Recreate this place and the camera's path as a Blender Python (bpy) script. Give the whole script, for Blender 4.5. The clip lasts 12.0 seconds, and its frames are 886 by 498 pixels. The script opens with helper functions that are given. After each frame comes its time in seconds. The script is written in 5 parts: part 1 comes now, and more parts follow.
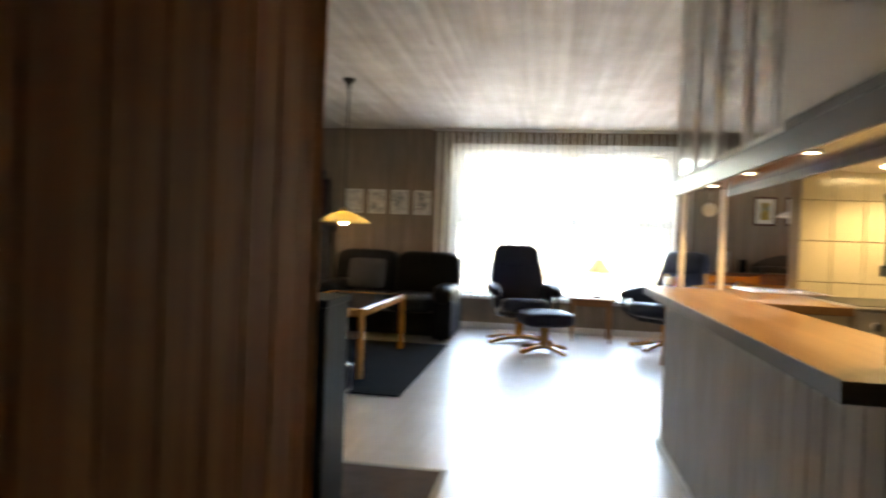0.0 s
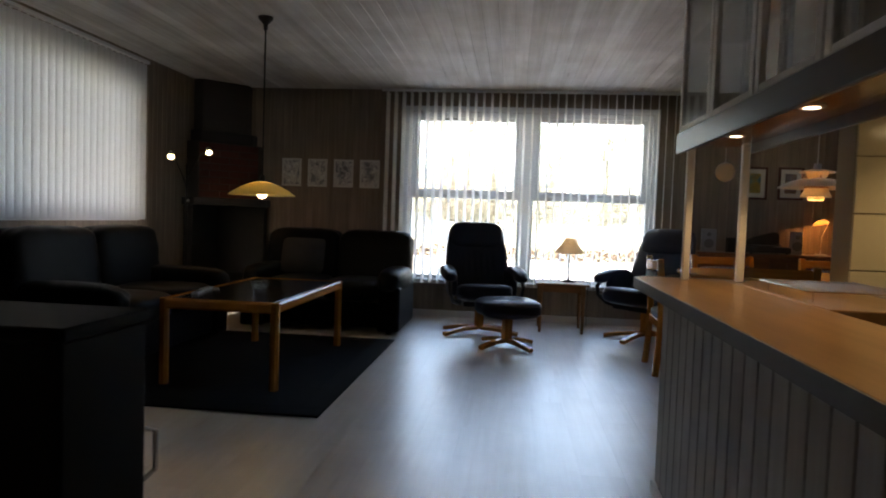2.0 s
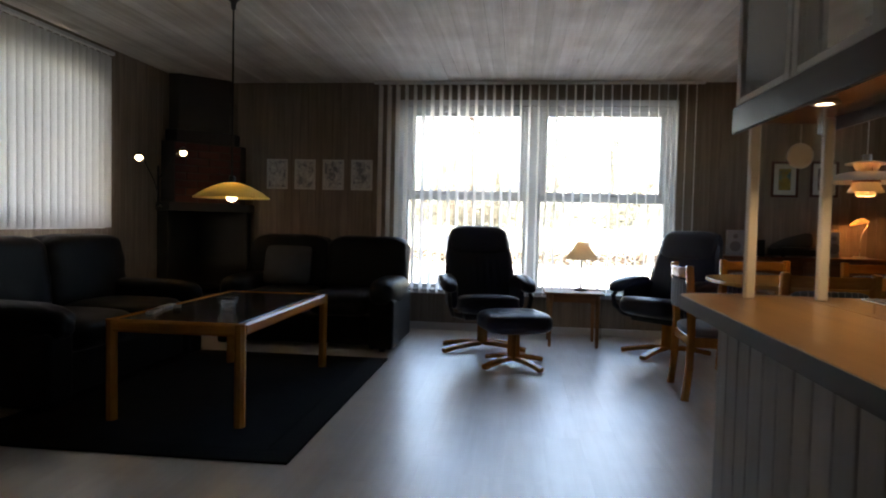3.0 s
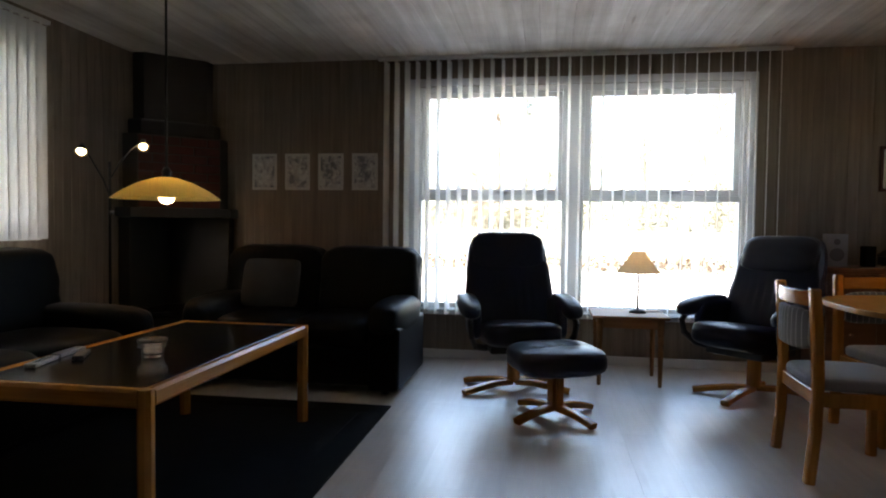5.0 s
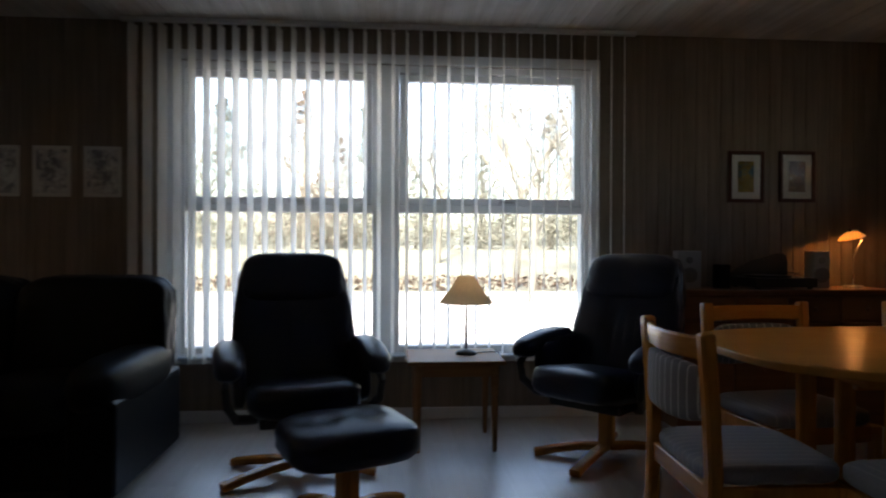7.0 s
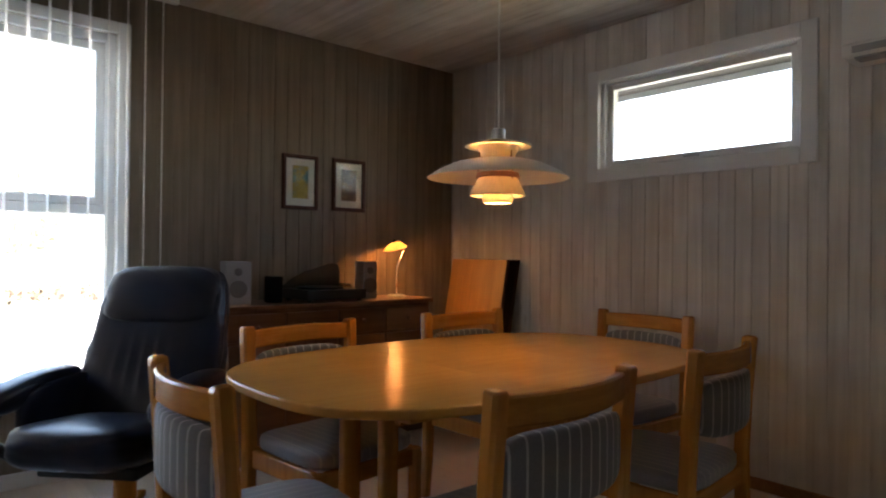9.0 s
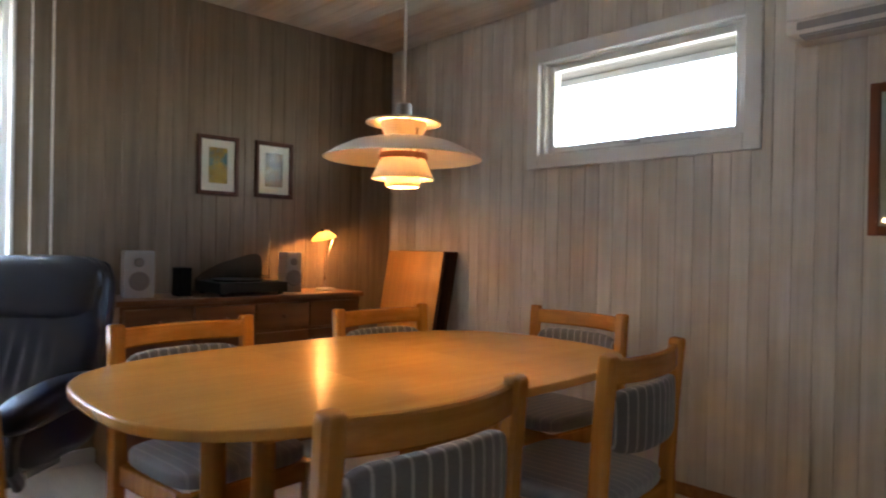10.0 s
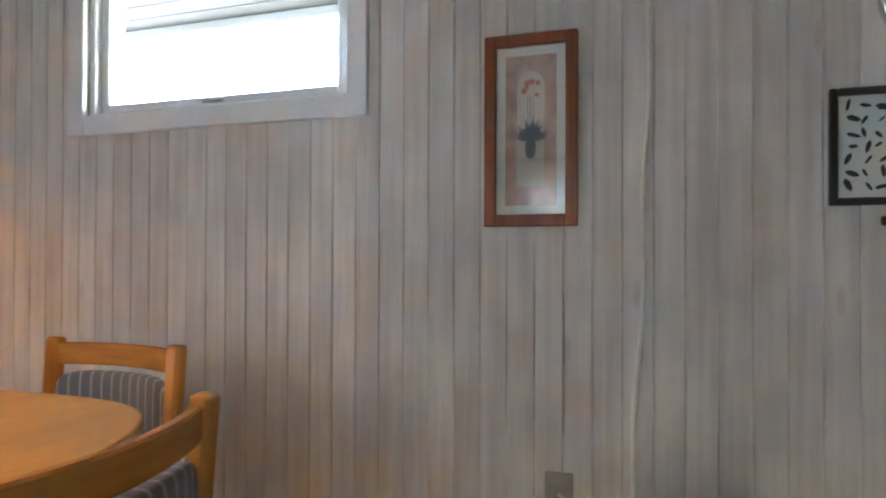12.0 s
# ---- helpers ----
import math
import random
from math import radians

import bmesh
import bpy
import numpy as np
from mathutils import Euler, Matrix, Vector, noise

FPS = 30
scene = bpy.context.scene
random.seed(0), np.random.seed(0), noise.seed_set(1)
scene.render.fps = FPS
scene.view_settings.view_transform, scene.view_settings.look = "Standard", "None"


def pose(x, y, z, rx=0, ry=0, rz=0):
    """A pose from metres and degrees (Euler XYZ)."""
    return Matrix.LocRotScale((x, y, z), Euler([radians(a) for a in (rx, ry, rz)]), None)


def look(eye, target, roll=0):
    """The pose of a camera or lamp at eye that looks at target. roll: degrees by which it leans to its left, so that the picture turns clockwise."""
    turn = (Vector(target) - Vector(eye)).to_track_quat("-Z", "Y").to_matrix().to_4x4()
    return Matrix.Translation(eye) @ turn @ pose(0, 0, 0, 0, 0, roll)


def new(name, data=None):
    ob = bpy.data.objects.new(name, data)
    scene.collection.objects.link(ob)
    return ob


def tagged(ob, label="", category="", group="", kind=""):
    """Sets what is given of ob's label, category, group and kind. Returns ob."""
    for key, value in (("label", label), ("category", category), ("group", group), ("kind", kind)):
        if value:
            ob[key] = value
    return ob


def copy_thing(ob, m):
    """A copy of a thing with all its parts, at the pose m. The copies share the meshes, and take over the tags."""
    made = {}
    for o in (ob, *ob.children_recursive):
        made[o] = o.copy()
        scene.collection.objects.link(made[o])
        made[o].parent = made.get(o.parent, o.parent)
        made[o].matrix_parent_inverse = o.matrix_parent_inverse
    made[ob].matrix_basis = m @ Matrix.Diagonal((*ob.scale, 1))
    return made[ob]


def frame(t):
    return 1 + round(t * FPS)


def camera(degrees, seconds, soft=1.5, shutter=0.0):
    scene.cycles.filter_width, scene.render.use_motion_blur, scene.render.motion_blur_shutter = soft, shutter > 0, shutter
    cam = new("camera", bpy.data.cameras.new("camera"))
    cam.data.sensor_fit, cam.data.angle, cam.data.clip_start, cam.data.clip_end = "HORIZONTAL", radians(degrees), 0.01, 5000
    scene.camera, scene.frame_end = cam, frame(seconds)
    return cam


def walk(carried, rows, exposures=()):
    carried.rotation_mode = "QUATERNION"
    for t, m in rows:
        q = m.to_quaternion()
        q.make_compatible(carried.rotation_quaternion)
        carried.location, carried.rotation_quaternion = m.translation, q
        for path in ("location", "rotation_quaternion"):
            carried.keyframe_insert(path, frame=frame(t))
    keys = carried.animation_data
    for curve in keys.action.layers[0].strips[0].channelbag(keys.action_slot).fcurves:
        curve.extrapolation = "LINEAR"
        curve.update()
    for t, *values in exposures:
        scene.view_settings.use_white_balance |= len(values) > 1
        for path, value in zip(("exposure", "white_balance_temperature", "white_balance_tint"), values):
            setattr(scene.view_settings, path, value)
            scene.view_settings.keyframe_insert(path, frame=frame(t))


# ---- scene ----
cam = camera(68.5, 12.0, soft=2.0, shutter=0.4)
PATH = [
    (0, (-0.015, -0.739, 1.118), (-0.321, 1.237, 1.087), 2.2),
    (0.5, (-0.027, -0.487, 1.132), (0.089, 1.51, 1.111), 1.1),
    (1, (-0.054, -0.244, 1.108), (0.079, 1.751, 1.064), 1.6),
    (1.5, (0.001, 0.04, 1.102), (-0.099, 2.036, 1.051), 1.6),
    (2, (0.042, 0.292, 1.113), (-0.169, 2.278, 1.017), 2.0),
    (2.5, (0.027, 0.635, 1.114), (-0.109, 2.629, 1.063), 1.0),
    (3, (0.031, 0.907, 1.109), (-0.195, 2.892, 1.026), 1.3),
    (5, (-0.048, 2.115, 1.125), (-0.359, 4.089, 1.052), 0.7),
    (5.5, (0.008, 2.411, 1.126), (-0.3, 4.386, 1.049), 1.4),
    (6, (0.028, 2.772, 1.164), (-0.015, 4.771, 1.1), 1.0),
    (6.5, (0.066, 3.032, 1.13), (0.161, 5.028, 1.068), 0.8),
    (7, (0.197, 3.336, 1.124), (0.357, 5.33, 1.113), 0.2),
    (7.5, (0.35, 3.51, 1.123), (0.83, 5.451, 1.128), 0.7),
    (9.3, (0.643, 3.868, 1.155), (1.981, 5.354, 1.167), 0.5),
    (9.5, (0.709, 3.876, 1.15), (2.027, 5.38, 1.161), 0.2),
    (10, (0.936, 3.873, 1.15), (2.307, 5.328, 1.14), 1.1),
    (10.5, (1.134, 3.894, 1.141), (2.655, 5.193, 1.129), 0.7),
    (11, (1.416, 3.986, 1.152), (3.183, 4.924, 1.179), 0.2),
    (11.5, (1.624, 4.031, 1.16), (3.51, 4.699, 1.157), 1.3),
    (12, (1.904, 4.054, 1.134), (3.798, 4.696, 1.151), 0.2),
]
STOPS = ((0.0, 5.65, 7800, 12), (0.3, 5.15, 7500, 12), (0.7, 4.4, 7250, 12), (1.5, 3.65, 7050, 14), (3.0, 3.75, 7050, 14), (5.0, 3.9, 7050, 13), (6.0, 3.5, 7000, 13), (7.0, 2.75, 6850, 14), (7.6, 2.25, 6850, 14), (8.5, 3.5, 6800, 13), (9.3, 4.75, 6900, 13), (10.5, 5.5, 6150, 9), (11.2, 5.85, 5700, 7), (12.0, 6.0, 5700, 6))
walk(cam, [(t, look(*p)) for t, *p in PATH], STOPS)

# ---- light ----
world = bpy.data.worlds.new("world")
scene.world = world
world.use_nodes = True
_wn = world.node_tree.nodes
_sky = _wn.new("ShaderNodeTexSky")
_sky.sky_type, _sky.sun_disc = "NISHITA", False
_sky.sun_elevation, _sky.sun_rotation = radians(38), radians(200)
_sky.air_density, _sky.dust_density, _sky.ozone_density = 1.0, 2.5, 0.3
_wn["Background"].inputs["Strength"].default_value = 0.15
world.node_tree.links.new(_sky.outputs["Color"], _wn["Background"].inputs["Color"])
_sun = bpy.data.lights.new("sun", "SUN")
_sun.energy, _sun.angle, _sun.color = 4.5, radians(3), (1.0, 0.95, 0.88)
sun = new("sun", _sun)
sun.matrix_world = look((-3, -8, 7), (0, 0, 0))


def lamp(name, x, y, z, watts, colour, radius=0.03, spot=0, target=None):
    d = bpy.data.lights.new(name, "SPOT" if spot else "POINT")
    d.energy, d.color, d.shadow_soft_size = watts * 0.14, colour, radius
    if spot:
        d.spot_size, d.spot_blend = radians(spot), 0.6
    o = new(name, d)
    o.matrix_world = look((x, y, z), target or (x, y, z - 1))
    return o


WARM = (1.0, 0.52, 0.20)
lamp("pendant_light", -1.805, 4.93, 1.245, 45, WARM, 0.035)
lamp("dining_light", 2.336, 5.563, 1.385, 1.45, WARM, 0.02)
lamp("dining_light", 2.336, 5.563, 1.535, 0.6, WARM, 0.02)
lamp("desk_light", 3.169, 7.32, 1.184, 1.5, (1.0, 0.40, 0.11), 0.012)
for _y in (0.83, 1.48, 2.11, 2.70):
    lamp("downlight_light", 0.81, _y, 1.40, 2.5, (1.0, 0.66, 0.33), 0.03, 110)
lamp("table_lamp_light", 0.63, 7.05, 0.875, 0.13, (1.0, 0.68, 0.36), 0.015)
lamp("hood_light", 1.62, 2.48, 1.51, 5, (1.0, 0.72, 0.36), 0.05, 150)
lamp("floor_lamp_light", -3.17, 6.10, 1.585, 4.0, WARM, 0.02, 150, (-2.5, 5.9, 1.0))
lamp("floor_lamp_light", -3.04, 6.58, 1.675, 5.0, WARM, 0.02, 160, (-2.4, 6.9, 1.1))

# ---- materials ----


def _nodes(name):
    m = bpy.data.materials.new(name)
    m.use_nodes = True
    nt = m.node_tree
    return m, nt, nt.nodes["Principled BSDF"]


def _ramp(nt, fac, stops):
    r = nt.nodes.new("ShaderNodeValToRGB")
    e = r.color_ramp.elements
    while len(e) < len(stops):
        e.new(0.5)
    for k, (p, c) in enumerate(stops):
        e[k].position, e[k].color = p, (*c, 1)
    nt.links.new(fac, r.inputs["Fac"])
    return r.outputs["Color"]


def _coords(nt, scale, vary=True):
    tc = nt.nodes.new("ShaderNodeTexCoord")
    mp = nt.nodes.new("ShaderNodeMapping")
    mp.inputs["Scale"].default_value = scale
    nt.links.new(tc.outputs["Object"], mp.inputs["Vector"])
    if vary:
        oi = nt.nodes.new("ShaderNodeObjectInfo")
        mu = nt.nodes.new("ShaderNodeMath")
        mu.operation, mu.inputs[1].default_value = "MULTIPLY", 57.0
        nt.links.new(oi.outputs["Random"], mu.inputs[0])
        cb = nt.nodes.new("ShaderNodeCombineXYZ")
        for k in "XYZ":
            nt.links.new(mu.outputs[0], cb.inputs[k])
        nt.links.new(cb.outputs[0], mp.inputs["Location"])
    return mp.outputs["Vector"]


def _noise(nt, vec, scale, detail=4.0, rough=0.55):
    n = nt.nodes.new("ShaderNodeTexNoise")
    n.inputs["Scale"].default_value, n.inputs["Detail"].default_value, n.inputs["Roughness"].default_value = scale, detail, rough
    nt.links.new(vec, n.inputs["Vector"])
    return n.outputs["Fac"]


def _mix(nt, kind, a, b, fac):
    x = nt.nodes.new("ShaderNodeMix")
    x.data_type, x.blend_type = "RGBA", kind
    for key, val in ((0, fac), (6, a), (7, b)):
        if hasattr(val, "is_output"):
            nt.links.new(val, x.inputs[key])
        else:
            x.inputs[key].default_value = val if key == 0 else (*val, 1)
    return x.outputs[2]


def _bump(nt, bsdf, height, strength, dist=0.002):
    b = nt.nodes.new("ShaderNodeBump")
    b.inputs["Strength"].default_value, b.inputs["Distance"].default_value = strength, dist
    nt.links.new(height, b.inputs["Height"])
    nt.links.new(b.outputs["Normal"], bsdf.inputs["Normal"])


def wood(name, dark, light, rough=0.45, along="z", fine=1.0, tone=0.25, knots=0.0, bump=0.15, islands=False, spec=0.5, stain=0.6):
    """Grained wood: streaks along an axis, slow stains, tone by piece, knots."""
    m, nt, p = _nodes(name)
    sc = {"x": (1.2, 28, 28), "y": (28, 1.2, 28), "z": (28, 28, 1.2)}[along]
    v = _coords(nt, tuple(s * fine for s in sc))
    g = _noise(nt, v, 1.0, 6.0, 0.6)
    col = _ramp(nt, g, ((0.3, dark), (0.7, light)))
    v2 = _coords(nt, (2.0, 2.0, 2.0))
    slow = _noise(nt, v2, 1.3, 3.0)
    col = _mix(nt, "MULTIPLY", col, _ramp(nt, slow, ((0.3, (0.70, 0.67, 0.65)), (0.68, (1, 1, 1)))), stain)
    if islands:
        src = nt.nodes.new("ShaderNodeNewGeometry").outputs["Random Per Island"]
    else:
        src = nt.nodes.new("ShaderNodeObjectInfo").outputs["Random"]
    col = _mix(nt, "MULTIPLY", col, _ramp(nt, src, ((0, (1 - tone, 1 - tone * 1.05, 1 - tone * 1.15)), (1, (1, 1, 1)))), 1.0)
    if knots:
        kv = _coords(nt, {"x": (1.1, 9, 9), "y": (9, 1.1, 9), "z": (9, 9, 2.6)}[along])
        vo = nt.nodes.new("ShaderNodeTexVoronoi")
        vo.inputs["Scale"].default_value = 0.8
        nt.links.new(kv, vo.inputs["Vector"])
        k = _ramp(nt, vo.outputs["Distance"], ((0.05, (0.45, 0.36, 0.28)), (0.11, (1, 1, 1))))
        col = _mix(nt, "MULTIPLY", col, k, knots)
    nt.links.new(col, p.inputs["Base Color"])
    p.inputs["Roughness"].default_value, p.inputs["Specular IOR Level"].default_value = rough, spec
    _bump(nt, p, g, bump)
    return m


def plain(name, colour, rough=0.5, metal=0.0, vary=0.12, scale=14.0, bump=0.1, sheen=0.0, spec=0.5):
    """Paint, plastic, metal, leather or cloth: fine mottling, a slow stain and relief."""
    m, nt, p = _nodes(name)
    v = _coords(nt, (1, 1, 1))
    a, b = _noise(nt, v, scale * 6, 3.0), _noise(nt, v, scale * 0.25, 3.0)
    lo = tuple(c * (1 - vary) for c in colour)
    col = _ramp(nt, b, ((0.3, lo), (0.7, colour)))
    col = _mix(nt, "MULTIPLY", col, _ramp(nt, a, ((0.3, (1 - vary,) * 3), (0.7, (1, 1, 1)))), 0.5)
    nt.links.new(col, p.inputs["Base Color"])
    p.inputs["Roughness"].default_value, p.inputs["Metallic"].default_value = rough, metal
    p.inputs["Specular IOR Level"].default_value = spec
    if sheen:
        p.inputs["Sheen Weight"].default_value = sheen
    if bump:
        _bump(nt, p, a, bump, 0.001)
    return m


def striped(name, base, line, spacing, width, axis="x"):
    """Upholstery: woven cloth with thin light stripes."""
    m, nt, p = _nodes(name)
    tc = nt.nodes.new("ShaderNodeTexCoord")
    sp = nt.nodes.new("ShaderNodeSeparateXYZ")
    nt.links.new(tc.outputs["Object"], sp.inputs[0])
    w = nt.nodes.new("ShaderNodeMath")
    w.operation, w.inputs[1].default_value = "DIVIDE", spacing
    nt.links.new(sp.outputs[axis.upper()], w.inputs[0])
    f = nt.nodes.new("ShaderNodeMath")
    f.operation = "FRACT"
    nt.links.new(w.outputs[0], f.inputs[0])
    weave = _noise(nt, _coords(nt, (1, 1, 1)), 260, 2.0)
    e = width / spacing
    st = _ramp(nt, f.outputs[0], ((0.0, base), (0.5 - e, base), (0.5 - e * 0.6, line), (0.5 + e * 0.6, line), (0.5 + e, base)))
    col = _mix(nt, "MULTIPLY", st, _ramp(nt, weave, ((0.3, (0.7, 0.7, 0.7)), (0.7, (1, 1, 1)))), 0.8)
    nt.links.new(col, p.inputs["Base Color"])
    p.inputs["Roughness"].default_value, p.inputs["Sheen Weight"].default_value = 0.9, 0.2
    _bump(nt, p, weave, 0.25, 0.001)
    return m


def glass(name, tint=(1, 1, 1), rough=0.0):
    m, nt, p = _nodes(name)
    p.inputs["Base Color"].default_value = (*tint, 1)
    p.inputs["Transmission Weight"].default_value, p.inputs["Roughness"].default_value, p.inputs["IOR"].default_value = 1.0, rough, 1.45
    return m


def pane(name, gloss=0.035):
    """Thin flat glazing: clear, with mirror gloss by angle."""
    m, nt, p = _nodes(name)
    out = nt.nodes["Material Output"]
    tr, gl, mx, lw = (nt.nodes.new("ShaderNode" + k) for k in ("BsdfTransparent", "BsdfGlossy", "MixShader", "LayerWeight"))
    gl.inputs["Roughness"].default_value, lw.inputs["Blend"].default_value = 0.02, 0.5
    tr.inputs["Color"].default_value = (0.96, 0.975, 0.97, 1)
    pw, fr = (nt.nodes.new("ShaderNodeMath") for _ in range(2))
    pw.operation, pw.inputs[1].default_value = "POWER", 5.0
    fr.operation, fr.inputs[1].default_value, fr.inputs[2].default_value = "MULTIPLY_ADD", 0.9, gloss
    nt.links.new(lw.outputs["Facing"], pw.inputs[0])
    nt.links.new(pw.outputs[0], fr.inputs[0])
    nt.links.new(fr.outputs[0], mx.inputs[0])
    nt.links.new(tr.outputs[0], mx.inputs[1])
    nt.links.new(gl.outputs[0], mx.inputs[2])
    nt.links.new(mx.outputs[0], out.inputs["Surface"])
    return m


def cloth_thin(name, colour, through_part=0.5):
    """Thin cloth that lets light through."""
    m, nt, p = _nodes(name)
    out = nt.nodes["Material Output"]
    df, tl, mx = (nt.nodes.new("ShaderNode" + k) for k in ("BsdfDiffuse", "BsdfTranslucent", "MixShader"))
    n = _noise(nt, _coords(nt, (40, 40, 4)), 2.0, 3.0)
    col = _ramp(nt, n, ((0.3, tuple(c * 0.9 for c in colour)), (0.7, colour)))
    mx.inputs[0].default_value = through_part
    for s in (df, tl):
        nt.links.new(col, s.inputs["Color"])
    nt.links.new(df.outputs[0], mx.inputs[1])
    nt.links.new(tl.outputs[0], mx.inputs[2])
    nt.links.new(mx.outputs[0], out.inputs["Surface"])
    return m


def glow(name, colour, strength):
    m, nt, p = _nodes(name)
    p.inputs["Base Color"].default_value = (*colour, 1)
    p.inputs["Emission Color"].default_value = (*colour, 1)
    p.inputs["Emission Strength"].default_value = strength
    return m


def marks(name, paper, inks, scale, cover=0.5):
    """A printed picture: soft patches of a few inks on paper."""
    m, nt, p = _nodes(name)
    v = _coords(nt, (1, 1, 1))
    n = _noise(nt, v, scale, 5.0, 0.65)
    n2 = _noise(nt, v, scale * 2.7, 4.0)
    a = _ramp(nt, n, ((0.0, inks[0]), (0.42, inks[1]), (0.42 + 0.2 * cover, inks[2]), (0.5 + 0.25 * cover, paper)))
    col = _mix(nt, "MULTIPLY", a, _ramp(nt, n2, ((0.35, (0.55, 0.5, 0.5)), (0.6, (1, 1, 1)))), 0.7)
    nt.links.new(col, p.inputs["Base Color"])
    p.inputs["Roughness"].default_value = 0.7
    return m


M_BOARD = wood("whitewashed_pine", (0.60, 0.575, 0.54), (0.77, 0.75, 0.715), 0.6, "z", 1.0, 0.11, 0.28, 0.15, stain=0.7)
# North and west boards: the east wall's pine, browned to paint in their shade.
M_SHADEDBOARD = wood("shaded_whitewashed_pine", (0.185, 0.14, 0.098), (0.29, 0.235, 0.178), 0.6, "z", 1.0, 0.12, 0.28, 0.15, stain=0.6)
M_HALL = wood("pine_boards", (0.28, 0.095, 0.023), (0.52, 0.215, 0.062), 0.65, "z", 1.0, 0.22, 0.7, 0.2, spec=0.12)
# Right side of the hall: its shade is put into this near-black brown.
M_SHADEDHALL = wood("shaded_hall_boards", (0.030, 0.014, 0.007), (0.065, 0.030, 0.014), 0.5, "z", 1.0, 0.2, 0.5, 0.15, spec=0.25)
M_CEIL = wood("whitewashed_ceiling", (0.58, 0.54, 0.49), (0.83, 0.805, 0.765), 0.65, "y", 0.55, 0.20, 0.5, 0.15, islands=True, spec=0.25, stain=0.7)
M_PLANK = wood("pale_laminate", (0.64, 0.585, 0.53), (0.76, 0.71, 0.655), 0.36, "y", 0.9, 0.05, 0.2, 0.02, spec=1.0)
_lacquer = M_PLANK.node_tree.nodes["Principled BSDF"].inputs
_lacquer["IOR"].default_value, _lacquer["Coat Weight"].default_value, _lacquer["Coat Roughness"].default_value, _lacquer["Coat IOR"].default_value = 1.7, 1.0, 0.34, 1.8
M_CORE = plain("wall_core", (0.5, 0.47, 0.42), 0.8)
M_PAINT = plain("white_paint", (0.78, 0.78, 0.77), 0.42, vary=0.05)
M_GREYW = plain("grey_white_paint", (0.70, 0.71, 0.715), 0.45, vary=0.06)
M_BARPANEL = wood("grey_painted_boards", (0.46, 0.46, 0.47), (0.56, 0.56, 0.57), 0.5, "z", 1.0, 0.08, 0.0, 0.1)
M_BARTOP = wood("oak_laminate", (0.28, 0.16, 0.066), (0.40, 0.25, 0.112), 0.28, "y", 0.8, 0.05, 0.0, 0.03)
M_SOFFIT = wood("brown_veneer", (0.15, 0.09, 0.045), (0.24, 0.15, 0.08), 0.2, "y", 0.8, 0.05, 0.0, 0.03)
M_EDGE = plain("dark_grey_edging", (0.17, 0.17, 0.175), 0.4)
M_BEECH = wood("lacquered_beech", (0.52, 0.195, 0.028), (0.70, 0.30, 0.058), 0.22, "z", 1.2, 0.1, 0.0, 0.04)
M_BEECHX = wood("lacquered_beech_x", (0.52, 0.195, 0.028), (0.70, 0.30, 0.058), 0.22, "x", 1.2, 0.1, 0.0, 0.04)
M_TABLE = wood("beech_tabletop", (0.63, 0.305, 0.062), (0.69, 0.355, 0.080), 0.24, "x", 0.8, 0.03, 0.0, 0.02)
M_OAKY = wood("oak_frame_y", (0.51, 0.185, 0.026), (0.68, 0.285, 0.052), 0.24, "y", 1.0, 0.1, 0.0, 0.05)
M_PINE = wood("stained_pine", (0.15, 0.055, 0.02), (0.25, 0.105, 0.04), 0.4, "x", 0.8, 0.15, 0.5, 0.05)
M_SIDE = wood("brown_beech", (0.28, 0.125, 0.042), (0.40, 0.195, 0.075), 0.5, "x", 1.2, 0.1, 0.0, 0.04, spec=0.3)
M_ORANGE = wood("orange_veneer", (0.50, 0.24, 0.06), (0.66, 0.34, 0.10), 0.35, "z", 0.7, 0.05, 0.0, 0.03)
M_FRAMEW = wood("mahogany_frame", (0.18, 0.045, 0.012), (0.30, 0.088, 0.024), 0.35, "z", 1.2, 0.05, 0.0, 0.05)
M_BROWN = wood("brown_fascia", (0.022, 0.012, 0.007), (0.042, 0.024, 0.015), 0.3, "y", 1.0, 0.05, 0.0, 0.05)
# Eave underside: far darker than its own grey, so the colour carries its shade.
M_EAVE = wood("shaded_eave", (0.016, 0.0135, 0.013), (0.026, 0.022, 0.0215), 0.7, "y", 1.0, 0.1, 0.0, 0.1, islands=True)
M_DARKFRAME = wood("dark_brown_frame", (0.05, 0.016, 0.008), (0.10, 0.036, 0.018), 0.5, "z", 1.2, 0.05, 0.0, 0.05, spec=0.2)
M_BLACKFRAME = plain("black_frame", (0.02, 0.018, 0.017), 0.4)
M_LEATHER = plain("black_leather", (0.0055, 0.006, 0.008), 0.46, vary=0.3, scale=30, bump=0.4, spec=0.12)
M_NAVY = plain("navy_leather", (0.0048, 0.0098, 0.030), 0.33, vary=0.25, scale=30, bump=0.4, spec=0.36)
M_BLACKBOX = plain("black_veneer", (0.004, 0.004, 0.0043), 0.6, vary=0.3, spec=0.12)
M_SLATE = plain("dark_slate", (0.010, 0.010, 0.011), 0.16, vary=0.3, scale=6, bump=0.08, spec=0.35)
M_STRIPE = striped("striped_wool", (0.195, 0.197, 0.212), (0.56, 0.56, 0.55), 0.038, 0.0032)
M_SEAT = striped("striped_wool_seat", (0.29, 0.30, 0.33), (0.42, 0.42, 0.44), 0.038, 0.003)
M_RUG = plain("charcoal_rug", (0.009, 0.0094, 0.0105), 0.95, vary=0.35, scale=40, bump=0.6, spec=0.1)
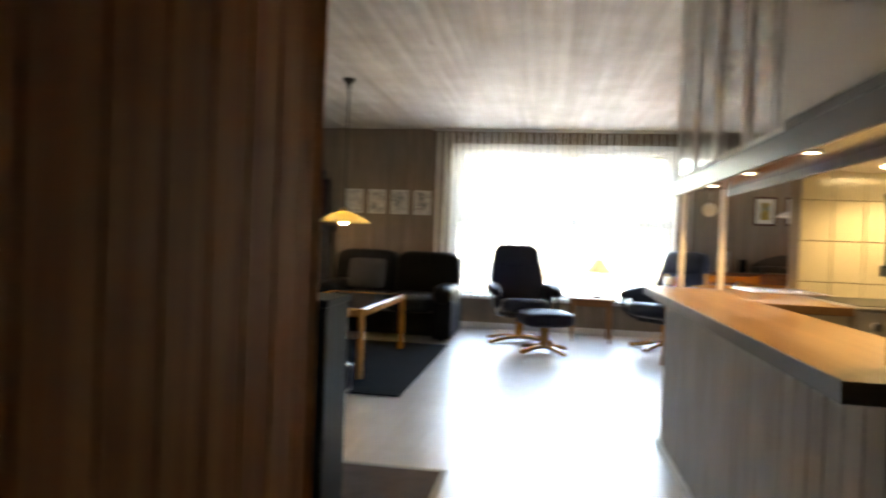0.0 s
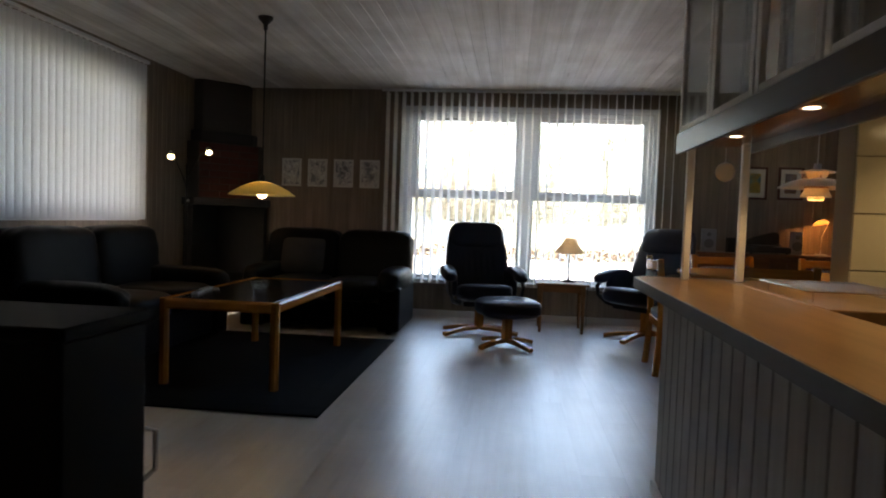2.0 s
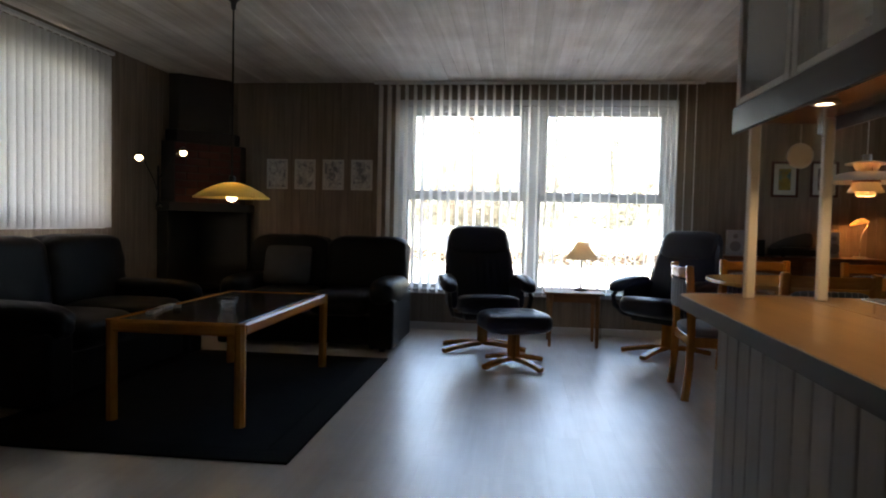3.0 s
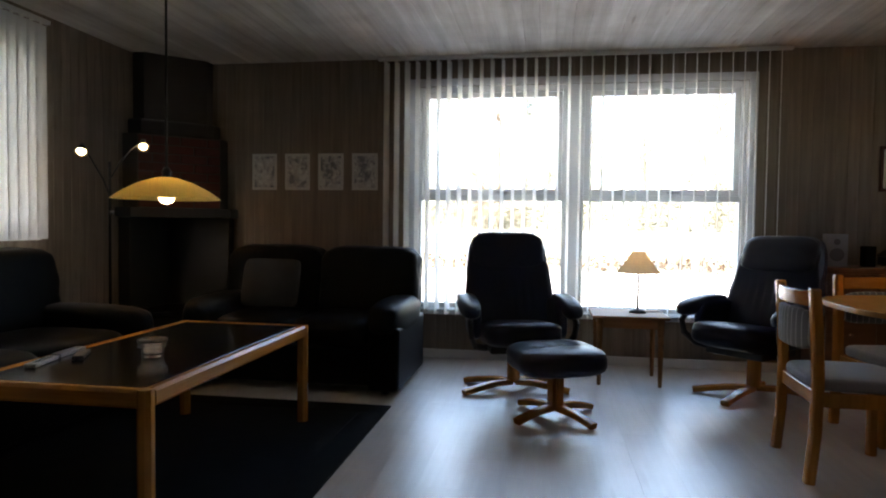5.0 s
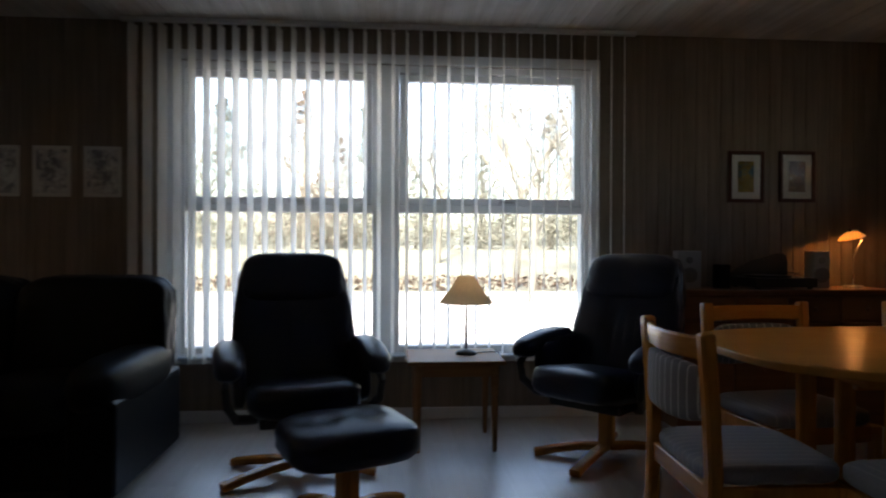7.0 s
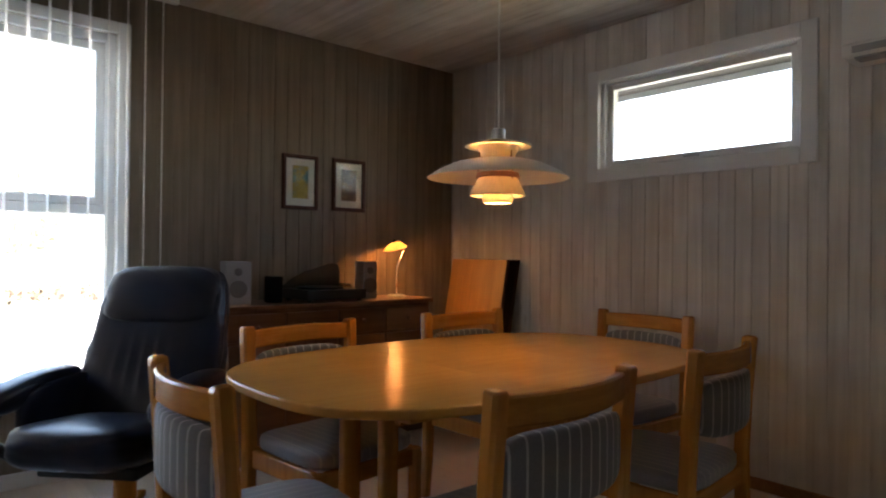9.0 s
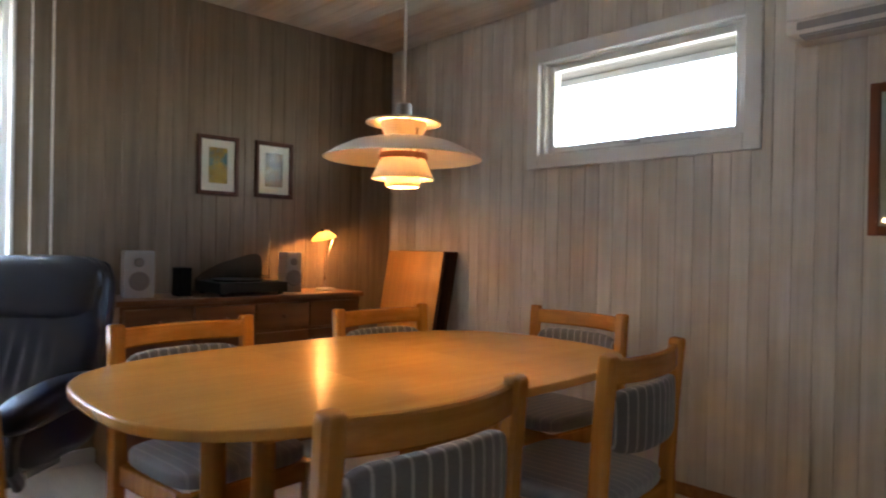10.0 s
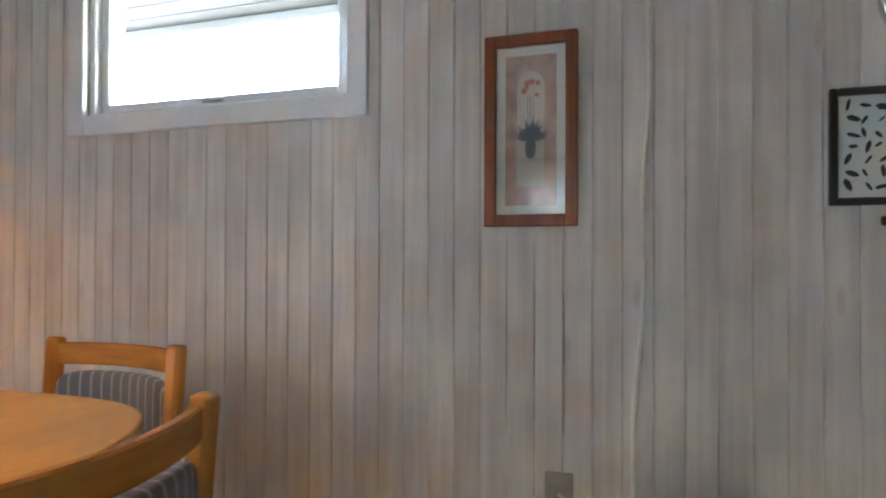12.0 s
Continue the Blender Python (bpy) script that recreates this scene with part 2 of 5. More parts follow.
M_RUGEDGE = plain("charcoal_rug_border", (0.006, 0.0063, 0.007), 0.95, vary=0.3, scale=40, bump=0.6, spec=0.1)
M_MAT = plain("brown_mat", (0.12, 0.075, 0.05), 0.95, vary=0.3, scale=40, bump=0.6)
M_MATEDGE = plain("pale_binding", (0.5, 0.48, 0.44), 0.8)
M_CHROME = plain("chrome", (0.75, 0.75, 0.76), 0.18, 1.0, 0.04, bump=0)
M_STEEL = plain("brushed_steel", (0.5, 0.5, 0.5), 0.35, 1.0, 0.1)
M_DARKMET = plain("dark_metal", (0.03, 0.028, 0.026), 0.4, 0.6)
M_BLACK = plain("black_plastic", (0.015, 0.015, 0.016), 0.4)
M_GREYPL = plain("grey_plastic", (0.33, 0.34, 0.36), 0.4, vary=0.08)
M_WHITEPL = plain("white_plastic", (0.75, 0.75, 0.73), 0.35, vary=0.04)
M_SHADE_PH = plain("lacquered_lamp_shade", (0.80, 0.77, 0.72), 0.38, vary=0.04, bump=0.0)
M_TIER = cloth_thin("enamelled_tier", (0.84, 0.74, 0.56), 0.12)
M_COPPER = plain("copper_brown", (0.30, 0.12, 0.06), 0.35, 0.4)
M_TILE = plain("cream_tile", (0.66, 0.60, 0.44), 0.16, vary=0.06, scale=5, bump=0.03)
M_GROUT = plain("brown_grout", (0.34, 0.28, 0.18), 0.9)
M_BRICK = plain("dark_red_brick", (0.10, 0.022, 0.013), 0.8, vary=0.4, scale=20, bump=0.5)
M_MORTAR = plain("dark_mortar", (0.06, 0.05, 0.045), 0.9)
M_SOOT = plain("black_iron", (0.014, 0.013, 0.012), 0.6, vary=0.3)
M_SLAT = cloth_thin("blind_cloth", (0.94, 0.92, 0.88), 0.70)
M_SHADE = cloth_thin("cream_shade", (0.80, 0.66, 0.44), 0.55)
M_DESKSHADE = cloth_thin("cream_glass_shade", (0.92, 0.74, 0.46), 0.35)
M_SLATW = cloth_thin("thick_blind_cloth", (0.70, 0.71, 0.72), 0.11)
M_YELLOW = cloth_thin("yellow_glass", (0.92, 0.79, 0.40), 0.55)
M_PANE = pane("window_pane")
M_PICGLASS = pane("picture_glass", 0.003)
M_TALLGLASS = pane("glossy_picture_glass", 0.085)
M_GLASS = glass("clear_glass")
M_PRESSED = glass("pressed_glass", (0.93, 0.96, 1.0), 0.22)
M_BULB = glow("lit_bulb", (1.0, 0.72, 0.36), 1.6)
M_SPOTGLOW = glow("lit_downlight", (1.0, 0.80, 0.52), 1.2)
M_HOODGLOW = glow("lit_hood_lamp", (1.0, 0.78, 0.42), 0.8)
M_PAPER = plain("paper", (0.72, 0.70, 0.66), 0.8, vary=0.03)
M_CABLE = plain("white_cable", (0.80, 0.78, 0.70), 0.5)
M_CUSHION = plain("grey_cushion", (0.055, 0.057, 0.060), 0.9, vary=0.2, scale=30, bump=0.4)

# ---- mesh helpers ----


def part(name, bm, material, parent=None, label="", smooth=False):
    """Links a bmesh as one mesh object under a thing or a part."""
    me = bpy.data.meshes.new(name)
    bm.normal_update()
    if smooth:
        for f in bm.faces:
            f.smooth = True
    bm.to_mesh(me)
    bm.free()
    me.materials.append(material)
    ob = new(name, me)
    if parent is not None:
        ob.parent = parent
    if label:
        ob["label"] = label
    return ob


def thing(name, label, category, m=None, group="", kind=""):
    ob = new(name)
    ob.empty_display_size = 0.1
    if m is not None:
        ob.matrix_basis = m
    return tagged(ob, label, category, group, kind)


def box(x0, x1, y0, y1, z0, z1, bevel=0.0, seg=1, bm=None):
    own = bmesh.new()
    bmesh.ops.create_cube(own, size=1, matrix=Matrix.Translation(((x0 + x1) / 2, (y0 + y1) / 2, (z0 + z1) / 2)) @ Matrix.Diagonal((x1 - x0, y1 - y0, z1 - z0, 1)))
    if bevel:
        bmesh.ops.bevel(own, geom=own.edges[:], offset=bevel, segments=seg, profile=0.6, affect="EDGES")
    return join(bm, own)


def join(bm, own):
    if bm is None:
        return own
    me = bpy.data.meshes.new("tmp")
    own.to_mesh(me)
    own.free()
    bm.from_mesh(me)
    bpy.data.meshes.remove(me)
    return bm


def cyl(p0, p1, r0, r1=None, n=16, bm=None, bevel=0.0):
    own = bmesh.new()
    a, b = Vector(p0), Vector(p1)
    d = b - a
    bmesh.ops.create_cone(own, cap_ends=True, segments=n, radius1=r0, radius2=r0 if r1 is None else r1, depth=d.length,
                          matrix=Matrix.Translation((a + b) / 2) @ d.to_track_quat("Z", "Y").to_matrix().to_4x4())
    if bevel:
        caps = [e for e in own.edges if any(len(f.verts) > 4 for f in e.link_faces)]
        bmesh.ops.bevel(own, geom=caps, offset=bevel, segments=2, profile=0.5, affect="EDGES")
    return join(bm, own)


def lathe(profile, n=32, at=(0, 0, 0), bm=None):
    """Turns (radius, height) pairs about the upright axis; an open or closed shell."""
    own = bmesh.new()
    rings = []
    for r, z in profile:
        if r < 1e-5:
            rings.append([own.verts.new((at[0], at[1], at[2] + z))])
        else:
            rings.append([own.verts.new((at[0] + r * math.cos(2 * math.pi * k / n), at[1] + r * math.sin(2 * math.pi * k / n), at[2] + z)) for k in range(n)])
    for a, b in zip(rings, rings[1:]):
        for k in range(n):
            j = (k + 1) % n
            q = [a[k % len(a)], a[j % len(a)], b[j % len(b)], b[k % len(b)]]
            q = list(dict.fromkeys(q))
            if len(q) > 2:
                own.faces.new(q)
    bmesh.ops.recalc_face_normals(own, faces=own.faces[:])
    return join(bm, own)


def shell(profile, thick=0.003):
    """A closed profile of a thin turned shade, from its outer line."""
    inner = [(max(r - thick, 0.0), z - thick * 0.6) for r, z in reversed(profile)]
    return list(profile) + inner + [profile[0]]


def pad(sx, sy, sz, at=(0, 0, 0), power=3.0, n=10, wrinkle=0.0, seed=0, shape=None, bm=None):
    """A stuffed cushion: a rounded block with soft dents."""
    own = bmesh.new()
    bmesh.ops.create_cube(own, size=2)
    bmesh.ops.subdivide_edges(own, edges=own.edges[:], cuts=n, use_grid_fill=True)
    for v in own.verts:
        c = v.co.copy()
        s = (abs(c.x) ** power + abs(c.y) ** power + abs(c.z) ** power) ** (1 / power)
        c /= s
        if wrinkle:
            c *= 1 + wrinkle * noise.noise(c * 3.1 + Vector((seed, seed * 2, 0))) + wrinkle * 0.4 * noise.noise(c * 9 + Vector((seed, 0, seed)))
        p = Vector((c.x * sx / 2, c.y * sy / 2, c.z * sz / 2))
        v.co = (shape(p) if shape else p) + Vector(at)
    return join(bm, own)


def sweep(points, w, h, bevel=0.0, bm=None, up=(0, 0, 1)):
    """A rectangular bar, w wide and h high, bent along points."""
    own = bmesh.new()
    pts = [Vector(p) for p in points]
    rings = []
    b = min(w, h) * bevel
    prof = [(-w / 2 + b, -h / 2), (w / 2 - b, -h / 2), (w / 2, -h / 2 + b), (w / 2, h / 2 - b), (w / 2 - b, h / 2), (-w / 2 + b, h / 2), (-w / 2, h / 2 - b), (-w / 2, -h / 2 + b)] if b else [(-w / 2, -h / 2), (w / 2, -h / 2), (w / 2, h / 2), (-w / 2, h / 2)]
    for k, p in enumerate(pts):
        t = (pts[min(k + 1, len(pts) - 1)] - pts[max(k - 1, 0)]).normalized()
        side = t.cross(Vector(up)).normalized()
        top = side.cross(t).normalized()
        rings.append([own.verts.new(p + side * a + top * c) for a, c in prof])
    m = len(prof)
    for r0, r1 in zip(rings, rings[1:]):
        for k in range(m):
            own.faces.new((r0[k], r0[(k + 1) % m], r1[(k + 1) % m], r1[k]))
    own.faces.new(rings[0][::-1])
    own.faces.new(rings[-1])
    bmesh.ops.recalc_face_normals(own, faces=own.faces[:])
    return join(bm, own)


def tube(points, r, n=8, bm=None):
    own = bmesh.new()
    pts = [Vector(p) for p in points]
    rings = []
    for k, p in enumerate(pts):
        t = (pts[min(k + 1, len(pts) - 1)] - pts[max(k - 1, 0)]).normalized()
        side = t.cross(Vector((0.31, 0.17, 0.93))).normalized()
        top = side.cross(t).normalized()
        rings.append([own.verts.new(p + r * (side * math.cos(2 * math.pi * j / n) + top * math.sin(2 * math.pi * j / n))) for j in range(n)])
    for r0, r1 in zip(rings, rings[1:]):
        for k in range(n):
            own.faces.new((r0[k], r0[(k + 1) % n], r1[(k + 1) % n], r1[k]))
    own.faces.new(rings[0][::-1])
    own.faces.new(rings[-1])
    bmesh.ops.recalc_face_normals(own, faces=own.faces[:])
    return join(bm, own)


def slab(outline, z0, z1, bevel=0.006, seg=2, bm=None, sharp=()):
    """An upright-sided slab over a plan outline, its edges eased but for those along an x in sharp."""
    own = bmesh.new()
    f = own.faces.new([own.verts.new((x, y, z0)) for x, y in outline])
    ext = bmesh.ops.extrude_face_region(own, geom=[f])
    bmesh.ops.translate(own, vec=(0, 0, z1 - z0), verts=[g for g in ext["geom"] if isinstance(g, bmesh.types.BMVert)])
    bmesh.ops.recalc_face_normals(own, faces=own.faces[:])
    if bevel:
        rim = [e for e in own.edges if abs(e.verts[0].co.z - e.verts[1].co.z) < 1e-6 and not any(all(abs(v.co.x - x) < 1e-5 for v in e.verts) for x in sharp)]
        bmesh.ops.bevel(own, geom=rim, offset=bevel, segments=seg, profile=0.5, affect="EDGES")
    return join(bm, own)

# ---- structure ----
XL, XR, YN, TOP = -3.46, 3.87, 7.55, 2.525
T = 0.014  # board thickness


def wall(name, boxes, label, material=None):
    bm = bmesh.new()
    for b in boxes:
        box(*b, bm=bm)
    return tagged(part(name, bm, material or M_CORE), label, "wall", kind="structure")


# Openings: window wall, left wall, side window.
WX0, WXM, WX1, WZ0, WZ1 = -1.15, 0.165, 1.51, 0.42, 2.29
LY0, LY1, LZ0, LZ1 = 4.25, 6.0, 1.05, 2.30
SY0, SY1, SZ0, SZ1 = 5.06, 6.21, 1.655, 2.215

floor = tagged(part("floor", box(XL - 0.2, XR + 0.2, -2.7, YN + 0.2, -0.12, -0.012), M_CORE), "pale grey-brown laminate plank floor", "floor", kind="structure")
wall_north = wall("wall_north", ((XL - 0.2, WX0, YN + T, YN + 0.2, -0.012, TOP + 0.03), (WX1, XR + 0.2, YN + T, YN + 0.2, -0.012, TOP + 0.03),
                                 (WX0, WX1, YN + T, YN + 0.2, -0.012, WZ0), (WX0, WX1, YN + T, YN + 0.2, WZ1, TOP + 0.03)), "pine board wall around a wide window, its shade painted in")
wall_west = wall("wall_west", ((XL - 0.2, XL - T, 0.05, LY0, -0.012, TOP + 0.03), (XL - 0.2, XL - T, LY1, YN + T, -0.012, TOP + 0.03),
                               (XL - 0.2, XL - T, LY0, LY1, -0.012, LZ0), (XL - 0.2, XL - T, LY0, LY1, LZ1, TOP + 0.03)), "pine board wall with a blinded window, its shade painted in")
wall_east = wall("wall_east", ((XR + T, XR + 0.2, 0.26, SY0, -0.012, TOP + 0.03), (XR + T, XR + 0.2, SY1, YN + T, -0.012, TOP + 0.03),
                               (XR + T, XR + 0.2, SY0, SY1, -0.012, SZ0), (XR + T, XR + 0.2, SY0, SY1, SZ1, TOP + 0.03)), "whitewashed pine board wall with a high narrow window")
HX0, HX1 = -0.37, 0.582
wall_hall_left = wall("wall_hall_left", ((HX0 - 0.13, HX0 - T, -2.5, 0.235, -0.012, TOP + 0.03),), "pine board wall of the hall")
wall_hall_right = wall("wall_hall_right", ((HX1 + T, HX1 + 0.13, -2.5, 0.445, -0.012, TOP + 0.03),), "board wall of the hall, its shade painted in")
wall_south = wall("wall_south", ((XL - 0.2, HX0 - 0.13, 0.06, 0.235, -0.012, TOP + 0.03),), "plain wall behind the living room")
wall_kitchen = wall("wall_kitchen", ((HX1 + 0.13, XR + T, 0.26, 0.445, -0.012, TOP + 0.03),), "plain kitchen wall")
wall_hall_end = wall("wall_hall_end", ((HX0 - 0.13, HX1 + 0.13, -2.65, -2.5, -0.012, TOP + 0.03),), "plain wall at the end of the hall", M_HALL)


def ceiling_boards():
    bm = bmesh.new()
    x, w = XL - 0.1, 0.115
    while x < XR + 0.1:
        x1 = min(x + w - 0.0008, XR + 0.1)
        z, c = TOP, 0.0016
        own = bmesh.new()
        prof = ((x, z + 0.02), (x, z + c), (x + c, z), (x1 - c, z), (x1, z + c), (x1, z + 0.02))
        a = [own.verts.new((px, -2.7, pz)) for px, pz in prof]
        b = [own.verts.new((px, YN + 0.15, pz)) for px, pz in prof]
        for k in range(5):
            own.faces.new((a[k], a[k + 1], b[k + 1], b[k]))
        join(bm, own)
        x += w
    box(XL - 0.2, XR + 0.2, -2.7, YN + 0.2, TOP + 0.03, TOP + 0.15, bm=bm)
    bmesh.ops.recalc_face_normals(bm, faces=bm.faces[:])
    return bm


tagged(part("ceiling", ceiling_boards(), M_CEIL), "whitewashed tongue-and-groove board ceiling", "ceiling", kind="structure")
tagged(part("roof", box(XL - 0.7, XR + 0.7, -3.2, YN + 0.75, TOP + 0.18, TOP + 0.3), M_CORE), "flat roof slab with overhanging eaves", "roof", kind="structure")

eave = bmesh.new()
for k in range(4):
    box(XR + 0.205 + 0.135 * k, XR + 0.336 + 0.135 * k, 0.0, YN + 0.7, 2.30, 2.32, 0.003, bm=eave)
tagged(part("eave", eave, M_EAVE), "boarded eave outside the high window, shade painted into its colour", "eave", kind="structure")
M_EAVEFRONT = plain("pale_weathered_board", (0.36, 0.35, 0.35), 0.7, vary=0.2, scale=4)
tagged(part("trim", box(XR + 0.747, XR + 0.77, 0.0, YN + 0.7, 2.262, 2.60, 0.003), M_EAVEFRONT), "pale weathered eave fascia board", "trim", kind="structure")

# Skirting boards, between openings and corners.
for nm, b in (("baseboard", (XL + 0.001, XR - 0.001, YN - 0.016, YN - 0.001, 0.0, 0.075)), ("baseboard", (XR - 0.016, XR - 0.001, 0.46, YN - 0.018, 0.0, 0.06)),
              ("baseboard", (XL + 0.001, XL + 0.016, 0.26, YN - 0.018, 0.0, 0.075))):
    tagged(part(nm, box(*b, bevel=0.004), M_SIDE if b[5] < 0.07 else M_GREYW), "brown wooden skirting board" if b[5] < 0.07 else "painted skirting board", "baseboard", kind="structure")


# Windows.
def bar_frame(x0, x1, z0, z1, y0, y1, w, bevel=0.004):
    """Four bars round a rectangle, in the xz plane."""
    bm = bmesh.new()
    box(x0, x0 + w, y0, y1, z0, z1, bevel, bm=bm)
    box(x1 - w, x1, y0, y1, z0, z1, bevel, bm=bm)
    box(x0 + w, x1 - w, y0, y1, z0, z0 + w, bevel, bm=bm)
    box(x0 + w, x1 - w, y0, y1, z1 - w, z1, bevel, bm=bm)
    return bm


def big_window(name, x0, x1):
    w = thing(name, "tall white-framed window over a fixed lower pane", "window", kind="structure")
    part("window_frame", bar_frame(x0, x1, WZ0, WZ1, YN + 0.03, YN + 0.13, 0.048), M_GREYW, w)
    part("transom", box(x0 + 0.048, x1 - 0.048, YN + 0.035, YN + 0.12, 1.335, 1.385, 0.004), M_GREYW, w)
    sash = part("sash", bar_frame(x0 + 0.05, x1 - 0.05, 1.387, WZ1 - 0.05, YN + 0.05, YN + 0.10, 0.045), M_GREYW, w)
    h = part("handle", box(-0.05, 0.05, -0.02, 0.0, -0.008, 0.008, 0.004), M_STEEL, sash)
    h.location = ((x0 + x1) / 2 + 0.1, YN + 0.048, 1.41)
    for z0, z1, e in ((1.432, WZ1 - 0.095, 0.095), (WZ0 + 0.048, 1.335, 0.048)):
        g = part("pane", box(x0 + e, x1 - e, YN + 0.072, YN + 0.078, z0, z1), M_PANE, w)
        g.visible_shadow = False
    return w


big_window("window_1", WX0, WXM - 0.04)
big_window("window_2", WXM + 0.04, WX1)
tagged(part("trim", box(WXM - 0.04, WXM + 0.04, YN + 0.015, YN + 0.16, WZ0, WZ1, 0.004), M_GREYW), "white post between two windows", "trim", kind="structure")
tagged(part("trim", bar_frame(WX0 - 0.06, WX1 + 0.06, WZ0 - 0.05, WZ1 + 0.06, YN - 0.014, YN + 0.013, 0.06), M_GREYW), "painted casing round the wide window", "trim", kind="structure")
tagged(part("window_sill", box(WX0 - 0.05, WX1 + 0.05, YN - 0.06, YN + 0.03, WZ0 - 0.02, WZ0 + 0.004, 0.006), M_GREYW), "painted window sill", "window sill", kind="structure")


def turned(bm, m):
    bm.transform(m)
    return bm


def small_window(name, x, y0, y1, z0, z1, sign, label):
    """A window in a wall across x; sign points outwards."""
    w = thing(name, label, "window", kind="structure")
    m = Matrix(((0, sign, 0, x), (1, 0, 0, 0), (0, 0, 1, 0), (0, 0, 0, 1)))
    fr = lambda a, b, c, d, e, f, g: (lambda q: (bmesh.ops.recalc_face_normals(q, faces=q.faces[:]), q)[1])(turned(bar_frame(a, b, c, d, e, f, g), m))
    part("window_frame", fr(y0, y1, z0, z1, 0.02, 0.14, 0.03), M_GREYW, w)
    part("sash", fr(y0 + 0.032, y1 - 0.032, z0 + 0.032, z1 - 0.032, 0.05, 0.09, 0.035), M_GREYW, w)
    part("casing", fr(y0 - 0.075, y1 + 0.075, z0 - 0.06, z1 + 0.055, -0.014, 0.012, 0.078), M_GREYW, w)
    pb = turned(box(y0 + 0.067, y1 - 0.067, 0.068, 0.073, z0 + 0.067, z1 - 0.067), m)
    bmesh.ops.recalc_face_normals(pb, faces=pb.faces[:])
    g = part("pane", pb, M_PANE, w)
    g.visible_shadow = False
    hb = turned(box((y0 + y1) / 2 - 0.045, (y0 + y1) / 2 + 0.045, 0.028, 0.045, z0 + 0.04, z0 + 0.055, 0.004), m)
    bmesh.ops.recalc_face_normals(hb, faces=hb.faces[:])
    part("handle", hb, M_STEEL, w)
    return w


small_window("window_3", XR, SY0, SY1, SZ0, SZ1, 1, "high narrow white-framed window in the dining wall")
small_window("window_4", XL, LY0, LY1, LZ0, LZ1, -1, "white-framed side window behind closed blinds")


# Vertical blinds.
def blind(name, along, a0, a1, across, z0, z1, n, width, tilt, label, cloth):
    b = thing(name, label, "blind")
    d = 0.018
    if along == "x":
        rail = box(a0 - 0.03, a1 + 0.03, across - d, across + d, z1, z1 + 0.028, 0.003)
    else:
        rail = box(across - d, across + d, a0 - 0.03, a1 + 0.03, z1, z1 + 0.028, 0.003)
    part("headrail", rail, M_GREYW, b)
    sm = bmesh.new()
    cols = []
    for k in range(5):
        u = k / 4 - 0.5
        cols.append((sm.verts.new((u * width, 0.006 * (1 - 4 * u * u), z0)), sm.verts.new((u * width, 0.006 * (1 - 4 * u * u), z1 - 0.012))))
    for p, q in zip(cols, cols[1:]):
        sm.faces.new((p[0], q[0], q[1], p[1]))
    first = part("slat", sm, cloth, b, smooth=True)
    clip = part("clip", box(-0.012, 0.012, -0.004, 0.004, z1 - 0.012, z1, 0.0), M_WHITEPL, b)
    rnd = random.Random(4)
    for k in range(n):
        a = a0 + (a1 - a0) * (k + 0.5) / n
        o, c = (first, clip) if k == 0 else (new("slat", first.data), new("clip", clip.data))
        for q in (o, c):
            q.parent = b
            q.location = (a, across, 0) if along == "x" else (across, a, 0)
            q.rotation_euler = (0, 0, radians((0 if along == "x" else 90) + tilt + rnd.uniform(-3, 3)))
    return b


blind("vertical_blind", "x", -1.43, 1.76, 7.475, 0.385, 2.494, 36, 0.089, 74, "open white cloth vertical blind across the wide window", M_SLAT)
blind("vertical_blind", "y", 4.05, 6.055, -3.385, 1.0, 2.44, 25, 0.10, 5, "nearly closed white cloth vertical blind", M_SLATW)


# ---- kitchen bar ----
bar = thing("kitchen_bar", "grey board-fronted breakfast bar with an oak laminate top", "bar counter")
_out = [(0.504, 0.468), (0.90, 0.468), (0.90, 3.07), (0.64, 3.07), (0.59, 3.055), (0.555, 3.02), (0.54, 2.97)]
part("worktop", slab(_out, 0.866, 0.90, 0.004), M_BARTOP, bar, "oak laminate worktop")
part("edging", sweep([(0.897, 3.073, 0.881), (0.64, 3.073, 0.881), (0.588, 3.058, 0.881), (0.552, 3.022, 0.881), (0.536, 2.97, 0.881), (0.500, 0.464, 0.881), (0.618, 0.464, 0.881)], 0.006, 0.040), M_EDGE, bar, "dark grey edging")
part("carcass", box(0.685, 0.89, 0.47, 3.04, 0.0, 0.864), M_EDGE, bar)
part("toe_strip", box(0.655, 0.668, 0.47, 3.05, 0.0, 0.05, 0.003), M_PAINT, bar, "white toe strip")
for px in (0.724, 0.93):
    part("post", box(px - 0.014, px + 0.014, 2.93, 2.958, 0.901, 1.439, 0.004), M_PAINT, bar, "white square post")


